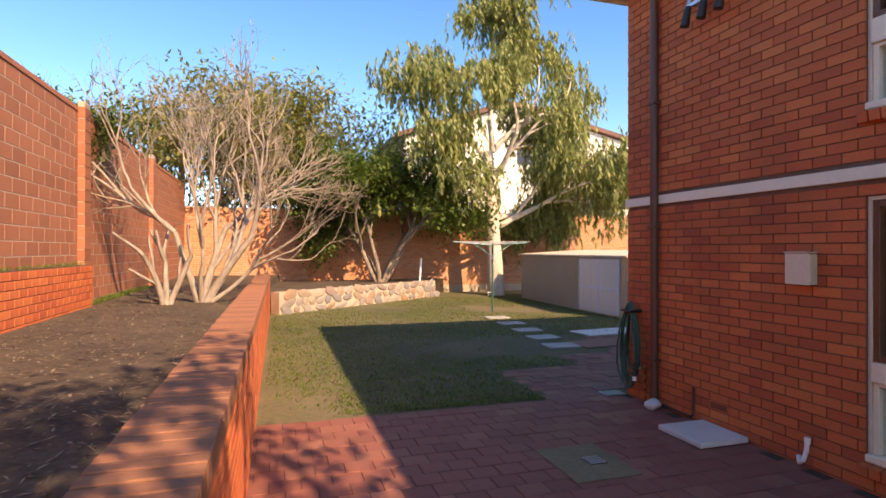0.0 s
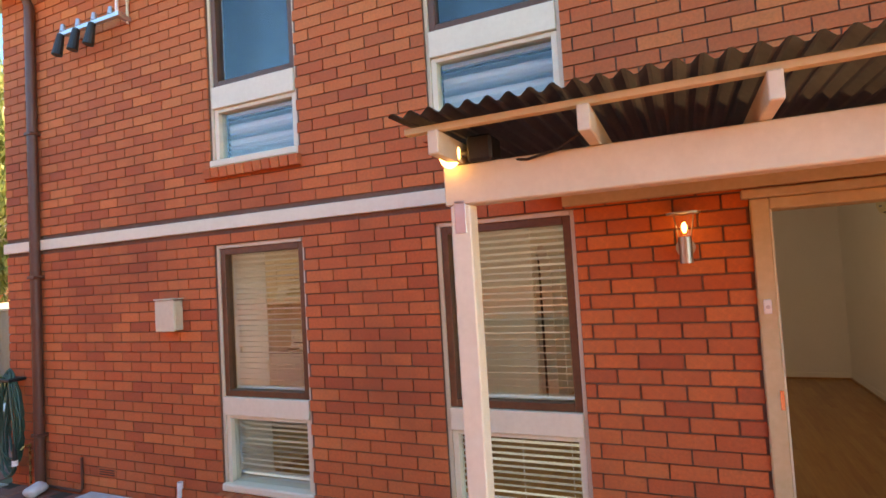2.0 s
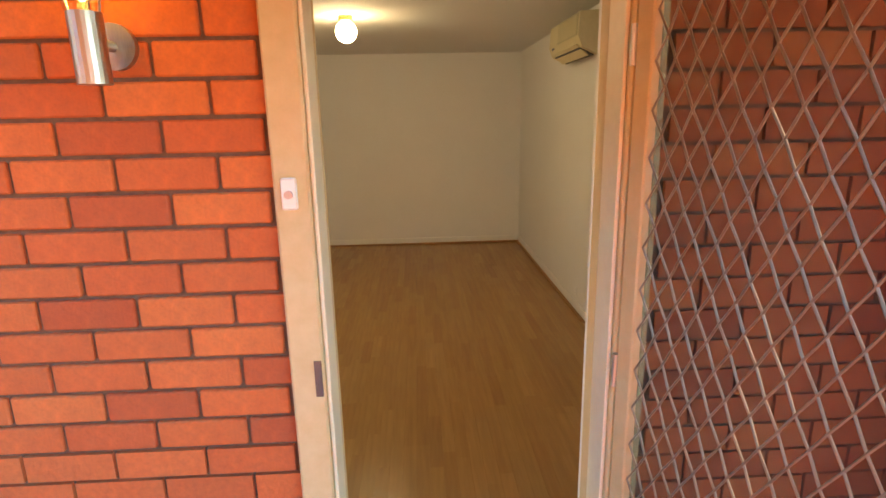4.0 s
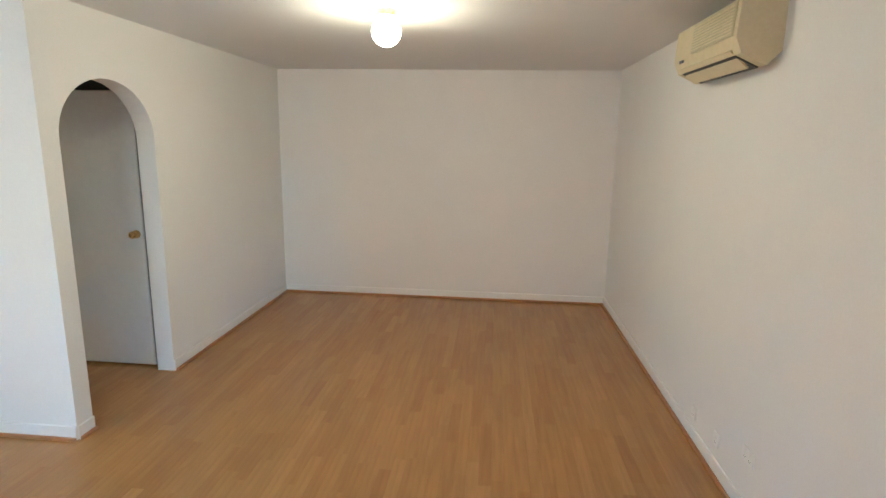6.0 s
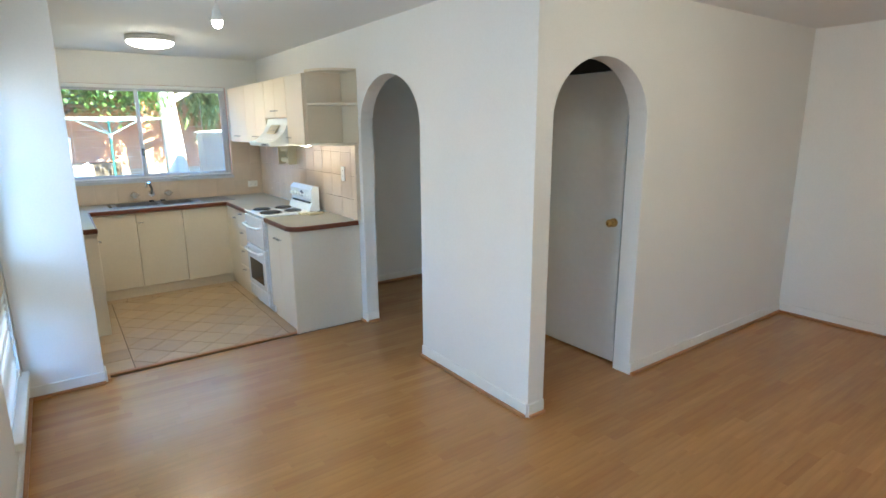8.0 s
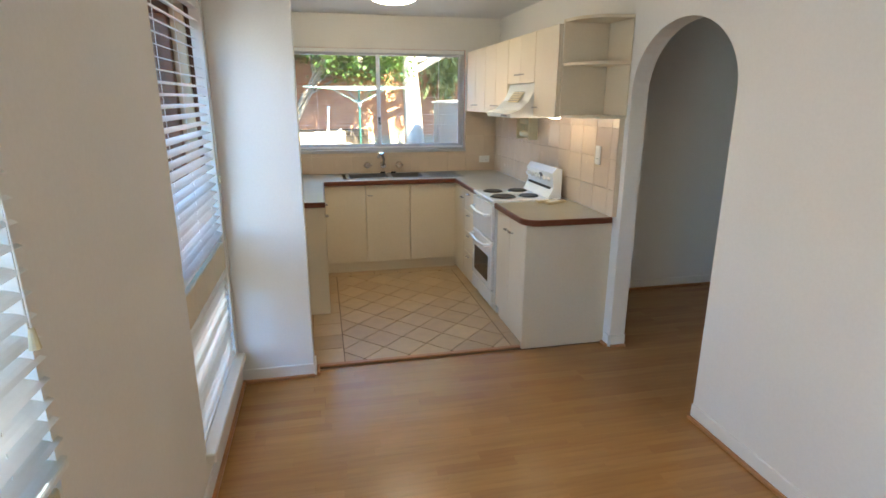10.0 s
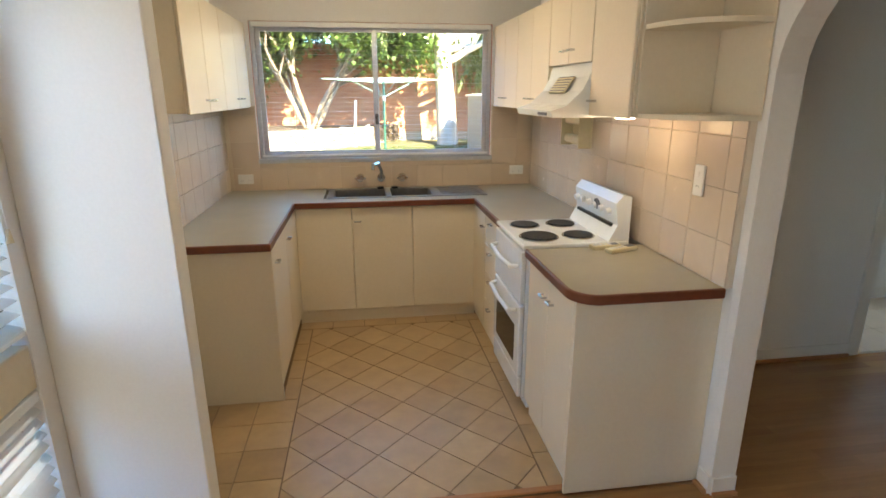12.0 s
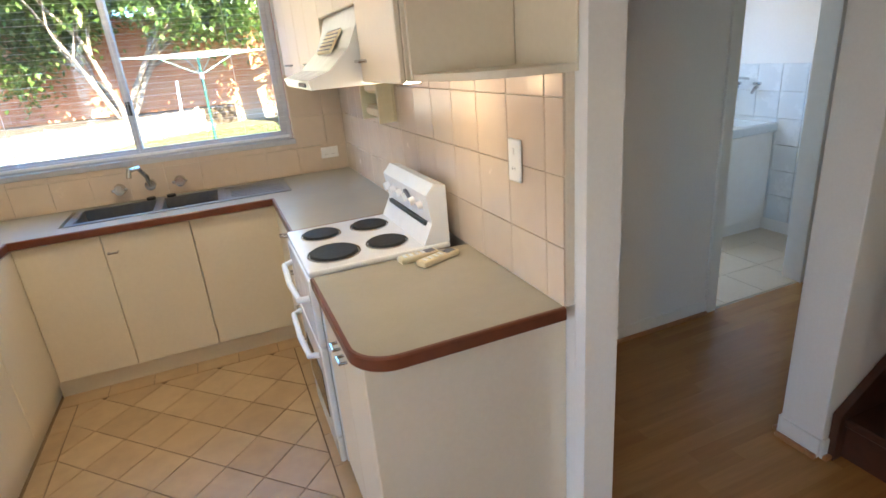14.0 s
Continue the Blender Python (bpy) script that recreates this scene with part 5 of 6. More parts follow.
plate("power_socket", (2.83, -1.69, 0.305), "+y", 0.115, 0.075, "white double power point low on the wall", "socket")
plate("aerial_socket", (3.17, -1.69, 0.19), "+y", 0.07, 0.075, "small white aerial wall plate low on the wall", "socket", 1)
plate("phone_socket", (3.50, -1.69, 0.17), "+y", 0.07, 0.075, "small white phone wall plate low on the wall", "socket", 1)

# the door behind the arch
cd = thing("cupboard_door", (4.06, 2.0, 0.0), "plain cream flush door with a brass knob behind the arch", "door")
part("leaf", box(0.0, 0.035, 0.046, 0.70, 0.014, 2.02, 0.003), GLOSS_WHITE, cd)
kb = part("knob", ball((-0.05, 0.10, 1.02), 0.027, 0.8, 1, 1), BRASS, cd, "round brass knob", True)
part("rose", cyl((-0.012, 0.10, 1.02), (0.0, 0.10, 1.02), 0.03), BRASS, kb)
part("spindle", cyl((-0.05, 0.10, 1.02), (-0.01, 0.10, 1.02), 0.011), BRASS, kb)
# black boxes paint the shade in the gap beside and above the leaf
dfm = thing("cupboard_door_frame", (4.06, 1.996, 0), "stop and black strips standing in for the shaded gap round the cupboard door", "door frame", kind="structure")
part("head", box(0.04, 0.09, 0.0, 0.71, 2.03, 2.43, 0), BLACK, dfm)
part("stop", box(0.04, 0.06, 0.0, 0.71, 0.0, 2.02, 0), BLACK, dfm)
part("gap_shade", box(0.004, 0.032, 0.018, 0.045, 0.0, 2.02, 0), BLACK, dfm)

# stairs
st = thing("staircase", (4.17, 2.79, 0), "dark stained timber staircase with a side string", "stairs", kind="structure")
for k in range(12):
    part("tread", box(0.25 * k, 0.25 * k + 0.28, 0.04, 1.0, 0.18 * (k + 1) - 0.035, 0.18 * (k + 1), 0.006), STAIN_STAIR, st)
    part("riser", box(0.25 * k + 0.02, 0.25 * k + 0.035, 0.04, 1.0, 0.18 * k, 0.18 * (k + 1) - 0.036, 0), STAIN_STAIR, st)
part("string", prism([(-0.03, 0.0), (0.12, 0.0), (2.0, 1.36), (2.0, 1.62), (-0.03, 0.20)], 0.03, Matrix.Translation((0, 0.975, 0)) @ M_XZ), STAIN_STAIR, st)
plate("light_switch", (4.21, 3.80, 1.40), "-y", 0.075, 0.115, "white light switch on the wall by the stairs", "switch", 1)

# laundry beyond the hall
lf = thing("laundry_door_frame", (4.74, 4.88, 0), "white door frame of the laundry", "door frame", kind="structure")
bm = bmesh.new()
add_box(bm, -0.06, 0.02, -0.015, 0.115, 0, 2.06, 0.004)
add_box(bm, 0.75, 0.83, -0.015, 0.115, 0, 2.06, 0.004)
add_box(bm, -0.06, 0.83, -0.015, 0.115, 2.062, 2.13, 0.004)
part("jamb", bm, GLOSS_WHITE, lf)
tb = thing("laundry_tub", (5.745, 5.98, 0), "white laundry tub cabinet with a pale bowl", "laundry tub")
part("cabinet", box(-0.20, 0.45, -0.28, 0.28, 0.10, 0.80, 0.006), GLOSS_WHITE, tb)
part("kick", box(-0.16, 0.45, -0.26, 0.26, 0.0, 0.10, 0.002), GLOSS_WHITE, tb)
bm = bmesh.new()
for a in ((-0.22, 0.47, -0.30, -0.25), (-0.22, 0.47, 0.25, 0.30), (-0.22, -0.17, -0.25, 0.25), (0.40, 0.47, -0.25, 0.25)):
    add_box(bm, *a, 0.80, 0.87, 0.008)
part("bowl_rim", bm, TUB, tb, "grey-blue bowl rim")
part("bowl", box(-0.17, 0.40, -0.25, 0.25, 0.802, 0.82, 0), TUB, tb)
for y in (-0.09, 0.09):
    tp = part("tap", tube([(0.50, y, 1.12), (0.43, y, 1.12), (0.40, y, 1.08)], 0.012), CHROME, tb)
    part("tap_handle", cyl((0.45, y - 0.03, 1.15), (0.45, y + 0.03, 1.15), 0.012), CHROME, tp)
part("spout", tube([(0.50, 0, 1.18), (0.36, 0, 1.20), (0.26, 0, 1.17), (0.25, 0, 1.13)], 0.010), CHROME, tb)
part("door", box(-0.216, -0.201, -0.27, 0.27, 0.13, 0.78, 0.003), GLOSS_WHITE, tb)

# ---------------------------------------------------------------- kitchen: lamps
kl = thing("oyster_light", (1.79, 5.2, 2.43), "round oyster ceiling lamp, lit, with a metal rim", "ceiling lamp")
part("rim", cyl((0, 0, -0.045), (0, 0, 0), 0.19, n=40), ALU, kl)
part("glass", ball((0, 0, -0.045), 0.18, 1, 1, 0.28, 32), LIT_OYSTER, kl, "glowing white glass", True).visible_shadow = False
sl_ = thing("spot_light", (1.86, 3.26, 2.43), "white ceiling spotlight bar with a lit bulb", "spotlight")
part("plate", box(-0.05, 0.05, -0.16, 0.16, -0.022, 0, 0.006), GLOSS_WHITE, sl_)
part("stem", cyl((0, 0, -0.10), (0, 0, -0.02), 0.008), GLOSS_WHITE, sl_)
part("lamp_cup", cyl((0, 0, -0.16), (0, 0, -0.09), 0.035, 0.018), GLOSS_WHITE, sl_)
part("bulb", ball((0, 0, -0.17), 0.028), LIT_GLOBE, sl_, "glowing bulb").visible_shadow = False

# kitchen window
kw = thing("window_5", (1.79, 6.52, 1.125), "wide sliding aluminium kitchen window", "window", kind="structure")
hx, hz = 0.895, 0.995
bm = bmesh.new()
for s in (-1, 1):
    add_box(bm, s * hx, s * (hx - 0.03), -0.045, 0.045, 0, hz, 0.003)
for z in (0, hz - 0.03):
    add_box(bm, -hx + 0.03, hx - 0.03, -0.045, 0.045, z, z + 0.03, 0.003)
part("frame", bm, ALU, kw)
part("sill", box(-hx - 0.01, hx + 0.01, -0.10, -0.046, -0.02, 0.012, 0.003), ALU, kw)
for s, y in ((-1, 0.0), (1, -0.022)):
    bm = bmesh.new()
    a, b = sorted((s * 0.865, -s * 0.02))
    for x in (a, b - 0.035):
        add_box(bm, x, x + 0.035, y - 0.01, y + 0.01, 0.03, hz - 0.03, 0.003)
    for z in (0.03, hz - 0.065):
        add_box(bm, a + 0.035, b - 0.035, y - 0.01, y + 0.01, z, z + 0.035, 0.003)
    sa = part("sash", bm, ALU, kw)
    part("pane", box(a + 0.035, b - 0.035, y - 0.002, y + 0.002, 0.065, hz - 0.065, 0), GLASS, sa).visible_shadow = False
part("catch", box(-0.012, 0.012, -0.055, -0.033, 0.26, 0.34, 0.004), BLACK, kw, "black sash catch")
venetian("venetian_blind", 6.452, 0.915, 2.665, 1.15, 2.115, 0.010, 0.034, 1, "fine white venetian blind, its slats open", False, "y")

# kitchen units
BH = 0.90


def handle_bar(parent, place, axis):
    """A small chrome bow handle; axis: the way it stands off."""
    o = Vector({"-x": (-1, 0, 0), "-y": (0, -1, 0), "+x": (1, 0, 0)}[axis])
    side = Vector((0, 0, 1)).cross(o)
    p = Vector(place)
    pts = [p - side * 0.022, p - side * 0.022 + o * 0.022, p + side * 0.022 + o * 0.022, p + side * 0.022]
    part("handle", tube(pts, 0.0055, 8), CHROME, parent, "small chrome handle")


def base_unit(name, x0, x1, y0, y1, face, fronts, label):
    """A base unit with a recessed kick; fronts: (a, b, z0, z1, handle place along, handle z) along its front."""
    u = thing(name, (0, 0, 0), label, "cabinet")
    ox, oy = (x0 + x1) / 2, (y0 + y1) / 2
    u.location = (ox + SHIFT, oy, 0)
    bx = [x0 - ox, x1 - ox, y0 - oy, y1 - oy]
    part("body", box(*bx, 0.10, 0.72 if name == "sink_cabinet" else BH - 0.036, 0.002), LAMINATE, u)
    k = list(bx)
    k[{"-x": 0, "+x": 1, "-y": 2}[face]] += {"-x": 0.012, "+x": -0.012, "-y": 0.012}[face]
    part("kick", box(*k, 0.0, 0.099, 0), LAMINATE, u, "recessed kickboard")
    if name in ("base_cabinet", "left_base_cabinet"):
        part("end_panel", box(bx[0] - (0.018 if face == "-x" else 0), bx[1] + (0.018 if face == "+x" else 0), bx[2] - 0.017, bx[2] - 0.001, 0.0, BH - 0.036, 0.002), LAMINATE, u)
    for a, b, z0, z1, ha, hz_ in fronts:
        if face == "-y":
            d = part("door", box(a - ox, b - ox, bx[2] - 0.018, bx[2] - 0.001, z0, z1, 0.003), LAMINATE, u)
            if ha is not None:
                handle_bar(d, (ha - ox, bx[2] - 0.018, hz_), face)
        else:
            f = bx[0] if face == "-x" else bx[1]
            e = -1 if face == "-x" else 1
            d = part("door", box(f + e * 0.018, f + e * 0.001, a - oy, b - oy, z0, z1, 0.003), LAMINATE, u)
            if ha is not None:
                handle_bar(d, (f + e * 0.018, ha - oy, hz_), face)
    return u


XR, XL, YB = 2.462, 1.175, 5.885           # fronts of the right, left and window runs
base_unit("base_cabinet", XR, 3.048, 3.955, 4.53, "-x", [(3.96, 4.243, 0.105, 0.855, 4.20, 0.755), (4.247, 4.525, 0.105, 0.855, 4.29, 0.755)], "cream laminate base cabinet beside the stove")
base_unit("drawer_cabinet", XR, 3.048, 5.16, 5.50, "-x", [(5.165, 5.495, 0.105 + 0.19 * k, 0.105 + 0.19 * k + 0.185, 5.33, 0.26 + 0.19 * k) for k in range(4)], "cream laminate drawer unit beside the stove")
base_unit("corner_cabinet", XR, 3.048, 5.502, 6.43, "-x", [(5.505, 5.88, 0.105, 0.855, 5.55, 0.77)], "cream laminate corner cabinet under the worktop")
base_unit("sink_cabinet", XL + 0.002, XR - 0.002, YB, 6.43, "-y", [(1.195, 1.573, 0.105, 0.855, None, 0), (1.577, 1.996, 0.105, 0.855, 1.615, 0.76), (2.0, 2.495, 0.105, 0.855, None, 0)], "cream laminate cabinets under the sink")
base_unit("left_base_cabinet", 0.66, XL, 4.865, 6.43, "+x", [(4.87, 5.37, 0.105, 0.855, 4.95, 0.77), (5.374, 5.88, 0.105, 0.855, 5.42, 0.77)], "cream laminate base cabinets beside the fridge space")


def rounded(x0, x1, y0, y1, r, corner):
    pts = []
    for cx, cy, a0, name in ((x1, y1, 0, "++"), (x0, y1, 90, "-+"), (x0, y0, 180, "--"), (x1, y0, 270, "+-")):
        rr = r if name == corner else 0.004
        ox, oy = cx + (-rr if "+" == name[0] else rr), cy + (-rr if "+" == name[1] else rr)
        pts += [(ox + rr * math.cos(radians(a0 + 90 * i / 8)), oy + rr * math.sin(radians(a0 + 90 * i / 8))) for i in range(9)]
    return pts


def top(name, outline, label, edge):
    t = thing(name, (0, 0, BH - 0.034), label, "worktop")
    part("surface", prism(outline, 0.034, pose(0, 0, 0)), BENCHTOP, t)
    part("edge", edge, EDGE_WOOD, t, "reddish timber edging")


def edging(pts):
    """A rounded timber strip along the right-hand side of a line, mitred at its corners."""
    prof = [(-0.004, 0.0005), (-0.004, 0.010), (-0.001, 0.013), (0.031, 0.013), (0.0355, 0.009), (0.0355, 0.0005)]      # (z, out)
    ps = [Vector(p) for p in pts]
    bm, rings = bmesh.new(), []
    for i, p in enumerate(ps):
        d0 = (p - ps[i - 1]).normalized() if i else (ps[1] - p).normalized()
        d1 = (ps[i + 1] - p).normalized() if i + 1 < len(ps) else d0
        n0, n1 = Vector((d0.y, -d0.x)), Vector((d1.y, -d1.x))
        m = (n0 + n1) / (1 + n0.dot(n1))
        rings.append([bm.verts.new((p.x + m.x * o, p.y + m.y * o, z)) for z, o in prof])
    for r0, r1 in zip(rings, rings[1:]):
        for k in range(len(prof)):
            bm.faces.new((r0[k], r1[k], r1[k - 1], r0[k - 1]))
    bm.faces.new(rings[0])
    bm.faces.new(rings[-1][::-1])
    bmesh.ops.recalc_face_normals(bm, faces=bm.faces[:])
    return bm


near_top = rounded(2.433, 3.018, 3.905, 4.535, 0.10, "--")
arc = [(2.433, 4.535)] + [(2.533 + 0.10 * math.cos(radians(180 + 90 * i / 20)), 4.005 + 0.10 * math.sin(radians(180 + 90 * i / 20))) for i in range(21)] + [(3.018, 3.905)]
top("worktop_near", near_top, "speckled beige worktop with a rounded timber-edged corner", edging(arc))
ushape = [(0.655, 4.825), (1.185, 4.825), (1.185, 5.855), (2.45, 5.855), (2.45, 5.15), (3.018, 5.15), (3.018, 6.43), (2.57, 6.43), (2.57, 5.99), (1.38, 5.99), (1.38, 6.43), (0.655, 6.43)]
part_edge = edging([(3.018, 5.15), (2.45, 5.15), (2.45, 5.855), (1.185, 5.855), (1.185, 4.825), (0.655, 4.825)][::-1])
t_ = thing("worktop_main", (0, 0, BH - 0.034), "beige worktop round three sides with reddish timber edging", "worktop")
part("surface", prism(ushape, 0.034, pose(0, 0, 0)), BENCHTOP, t_)
part("surface", box(1.38, 2.57, 6.36, 6.43, 0, 0.034, 0), BENCHTOP, t_)
part("edge", part_edge, EDGE_WOOD, t_, "reddish timber edging")

# sink
sk = thing("kitchen_sink", (1.965, 6.18, BH), "stainless steel double bowl sink with a drainer", "sink")
bm = bmesh.new()
for a in ((-0.56, 0.60, -0.20, -0.165), (-0.56, 0.60, 0.15, 0.19), (-0.56, -0.52, -0.165, 0.15), (-0.14, -0.10, -0.165, 0.15), (0.20, 0.24, -0.165, 0.15)):
    add_box(bm, *a, 0.0, 0.006, 0.002)
add_box(bm, 0.24, 0.60, -0.165, 0.15, -0.004, 0.002, 0.002)
part("rim", bm, SINK_STEEL, sk)
for k in range(7):
    part("drainer_rib", box(0.27, 0.57, -0.13 + 0.042 * k, -0.122 + 0.042 * k, 0.002, 0.005, 0.001), SINK_STEEL, sk)
for x0, x1 in ((-0.52, -0.14), (-0.10, 0.20)):
    bm = bmesh.new()
    add_box(bm, x0, x1, -0.165, 0.15, -0.16, -0.155)
    for a in ((x0, x1, -0.165, -0.162), (x0, x1, 0.147, 0.15), (x0, x0 + 0.003, -0.162, 0.147), (x1 - 0.003, x1, -0.162, 0.147)):
        add_box(bm, *a, -0.155, 0.0)
    bw = part("bowl", bm, SINK_STEEL, sk)
    part("plug", cyl(((x0 + x1) / 2, 0, -0.154), ((x0 + x1) / 2, 0, -0.15), 0.035), BLACK, bw, "black drain plug")
for x in (-0.17, -0.06):
    part("plug_on_rim", cyl((x, 0.165, 0.006), (x, 0.165, 0.02), 0.025), BLACK, sk, "black rubber plug on the rim")
tp = thing("kitchen_taps", (1.805, 6.435, 0.985), "chrome wall taps with a swan-neck spout over the sink", "tap")
part("spout", tube([(0, 0, 0.0), (0, -0.06, 0.005), (0, -0.10, 0.05), (-0.02, -0.16, 0.10), (-0.05, -0.21, 0.10), (-0.055, -0.22, 0.07)], 0.011, 12), CHROME, tp)
part("spout_body", cyl((0, 0, 0), (0, -0.05, 0), 0.024), CHROME, tp)
tp.scale = (1.25, 1.25, 1.3)
for s in (-1, 1):
    h = part("tap", cyl((s * 0.13, 0, 0), (s * 0.13, -0.045, 0), 0.018), CHROME, tp)
    part("tap_handle", cyl((s * 0.13, -0.045, 0), (s * 0.13, -0.075, 0), 0.027, 0.022), CHROME, h)
    part("cross", box(s * 0.13 - 0.034, s * 0.13 + 0.034, -0.068, -0.055, -0.006, 0.006, 0.003), CHROME, h)

# stove
sv = thing("electric_stove", (2.445, 4.843, 0), "white upright electric stove with four black hotplates", "stove")
part("body", box(0.0, 0.50, -0.27, 0.27, 0.07, 0.885, 0.006), ENAMEL, sv)
part("plinth", box(0.03, 0.50, -0.26, 0.26, 0.0, 0.068, 0.002), ENAMEL, sv)
hob = part("hob", box(-0.025, 0.52, -0.275, 0.275, 0.886, 0.91, 0.008, 2), ENAMEL, sv)
for x, y, r in ((0.10, -0.13, 0.092), (0.10, 0.13, 0.075), (0.31, -0.13, 0.075), (0.31, 0.13, 0.075)):
    hp = part("hotplate", cyl((x, y, 0.911), (x, y, 0.922), r, r - 0.004, 32), HOTPLATE, hob, "black solid hotplate")
    part("ring", tube([((r + 0.006) * math.cos(a) + x, (r + 0.006) * math.sin(a) + y, 0.912) for a in (j * math.tau / 32 for j in range(32))], 0.004, 6, True), CHROME, hp)
sb = part("splashback", prism([(0.415, 0.91), (0.52, 0.91), (0.52, 1.13), (0.475, 1.14), (0.44, 1.10), (0.455, 0.99)], 0.53, Matrix.Translation((0, -0.265, 0)) @ Matrix(((1, 0, 0, 0), (0, 0, 1, 0), (0, 1, 0, 0), (0, 0, 0, 1)))), ENAMEL, sv, "sloping control panel")
for k in range(6):
    y = -0.205 + k * 0.082
    if k == 2:
        part("dial", cyl((0.438, y, 1.055), (0.446, y, 1.057), 0.030, n=24), SIGN_GREY, sb, "dark oval clock dial")
    part("control_knob", cyl((0.425, y + 0.02, 1.045), (0.45, y + 0.02, 1.05), 0.016, 0.019, 16), ENAMEL, sb)
part("slot", box(0.44, 0.456, -0.22, 0.22, 0.975, 0.99, 0), BLACK, sb, "dark vent slot")
gd = part("grill_door", box(-0.028, -0.002, -0.265, 0.265, 0.60, 0.875, 0.008, 2), ENAMEL, sv)
part("handle", tube([(-0.028, -0.22, 0.79), (-0.065, -0.20, 0.785), (-0.072, 0, 0.775), (-0.065, 0.20, 0.785), (-0.028, 0.22, 0.79)], 0.012, 10), ENAMEL, gd)
od = part("oven_door", box(-0.028, -0.002, -0.265, 0.265, 0.20, 0.59, 0.008, 2), ENAMEL, sv)
part("oven_window", box(-0.031, -0.0285, -0.19, 0.19, 0.25, 0.46, 0.001), OVEN_GLASS, od, "smoked oven window")
part("handle", tube([(-0.028, -0.22, 0.555), (-0.065, -0.20, 0.55), (-0.072, 0, 0.54), (-0.065, 0.20, 0.55), (-0.028, 0.22, 0.555)], 0.012, 10), ENAMEL, od)
part("drawer", box(-0.024, -0.002, -0.265, 0.265, 0.075, 0.19, 0.006), ENAMEL, sv)
for dx, dy, turn, ln in ((0.0, 0.0, 20, 0.085), (-0.055, 0.055, 6, 0.075)):
    rm = thing("remote_control", (2.86 + dx, 4.44 + dy, BH), "cream remote control lying on the worktop", "remote", "remotes beside the stove", rz=turn)
    part("body", box(-ln, ln, -0.024, 0.024, 0.0, 0.021, 0.006, 2), AC_CREAM, rm)
    part("display", box(ln * 0.35, ln * 0.85, -0.016, 0.016, 0.021, 0.0225, 0.0005), SIGN_GREY, rm, "small grey display")
    for k in range(4):
        part("key", box(-ln * 0.8 + k * 0.024, -ln * 0.8 + 0.013 + k * 0.024, -0.012, 0.012, 0.021, 0.024, 0.001), ENAMEL, rm)



def wall_unit(name, x0, x1, y0, y1, z0, z1, face, doors, label):
    u = thing(name, ((x0 + x1) / 2, (y0 + y1) / 2, z0), label, "wall cabinet")
    hx_, hy_ = (x1 - x0) / 2, (y1 - y0) / 2
    part("body", box(-hx_, hx_, -hy_, hy_, 0, z1 - z0, 0.002), LAMINATE, u)
    e, f = (-1, -hx_) if face == "-x" else (1, hx_)
    w = 2 * hy_ / doors
    for k in range(doors):
        d = part("door", box(f + e * 0.017, f + e * 0.001, -hy_ + k * w + 0.0015, -hy_ + (k + 1) * w - 0.0015, -0.004, z1 - z0, 0.003), LAMINATE, u)
        handle_bar(d, (f + e * 0.017, -hy_ + (k + 1) * w - 0.05 if k % 2 == 0 else -hy_ + k * w + 0.05, 0.06), face)
    return u


UZ, UT = 1.525, 2.10
wall_unit("wall_cabinet", 2.717, 3.048, 4.175, 4.56, UZ, UT, "-x", 1, "cream laminate wall cabinet over the worktop")
wall_unit("wall_cabinet", 2.717, 3.048, 4.565, 5.14, 1.76, UT, "-x", 2, "short cream wall cabinet over the cooker hood")
wall_unit("wall_cabinet", 2.717, 3.048, 5.145, 5.78, UZ, UT, "-x", 2, "cream laminate wall cabinet over the worktop")
wall_unit("wall_cabinet", 2.717, 3.048, 5.785, 6.43, UZ, UT, "-x", 2, "cream laminate wall cabinet next to the window")
wall_unit("wall_cabinet", 0.655, 0.85, 4.93, 5.68, UZ, UT, "+x", 2, "cream laminate wall cabinet beside the fridge space")
wall_unit("wall_cabinet", 0.655, 0.85, 5.685, 6.43, UZ, UT, "+x", 2, "cream laminate wall cabinet next to the window")
os_ = thing("open_shelf", (3.046, 4.17, UZ), "open cream corner shelf with curved shelves at the cabinet end", "shelf")
part("back", box(-0.006, 0.0, -0.29, 0, 0, 0.60, 0), LAMINATE, os_)
part("side", box(-0.32, -0.008, -0.012, 0.0, 0, 0.60, 0.002), LAMINATE, os_)
curve = [(-0.008, -0.013), (-0.008, -0.29), (-0.10, -0.285)] + [(-0.10 - 0.21 * math.sin(a), -0.285 + 0.245 * (1 - math.cos(a))) for a in (j * math.pi / 16 for j in range(1, 9))] + [(-0.315, -0.013)]
for z in (0.0, 0.32, 0.582):
    part("shelf_board", prism(curve, 0.018, pose(0, 0, z)), LAMINATE, os_)

hd = thing("cooker_hood", (2.70, 4.853, 1.54), "white curved cooker hood with a vent grille", "cooker hood")
prof = [(0.32, -0.03), (-0.165, -0.03), (-0.175, 0.0), (-0.10, 0.025), (-0.03, 0.09), (0.0, 0.15), (0.02, 0.215), (0.32, 0.215)]
part("body", prism(prof, 0.56, Matrix.Translation((0, -0.28, 0)) @ M_XZ), ENAMEL, hd)
gp = part("grille", prism([(-0.055, 0.078), (-0.004, 0.15), (-0.009, 0.155), (-0.06, 0.083)], 0.22, Matrix.Translation((0, -0.12, 0)) @ M_XZ), AC_CREAM, hd, "beige vent grille")
for k in range(6):
    part("grille_bar", box(-0.058 + 0.0095 * k, -0.054 + 0.0095 * k, -0.11, 0.09, 0.09 + 0.0125 * k, 0.094 + 0.0125 * k, 0), SIGN_GREY, gp)
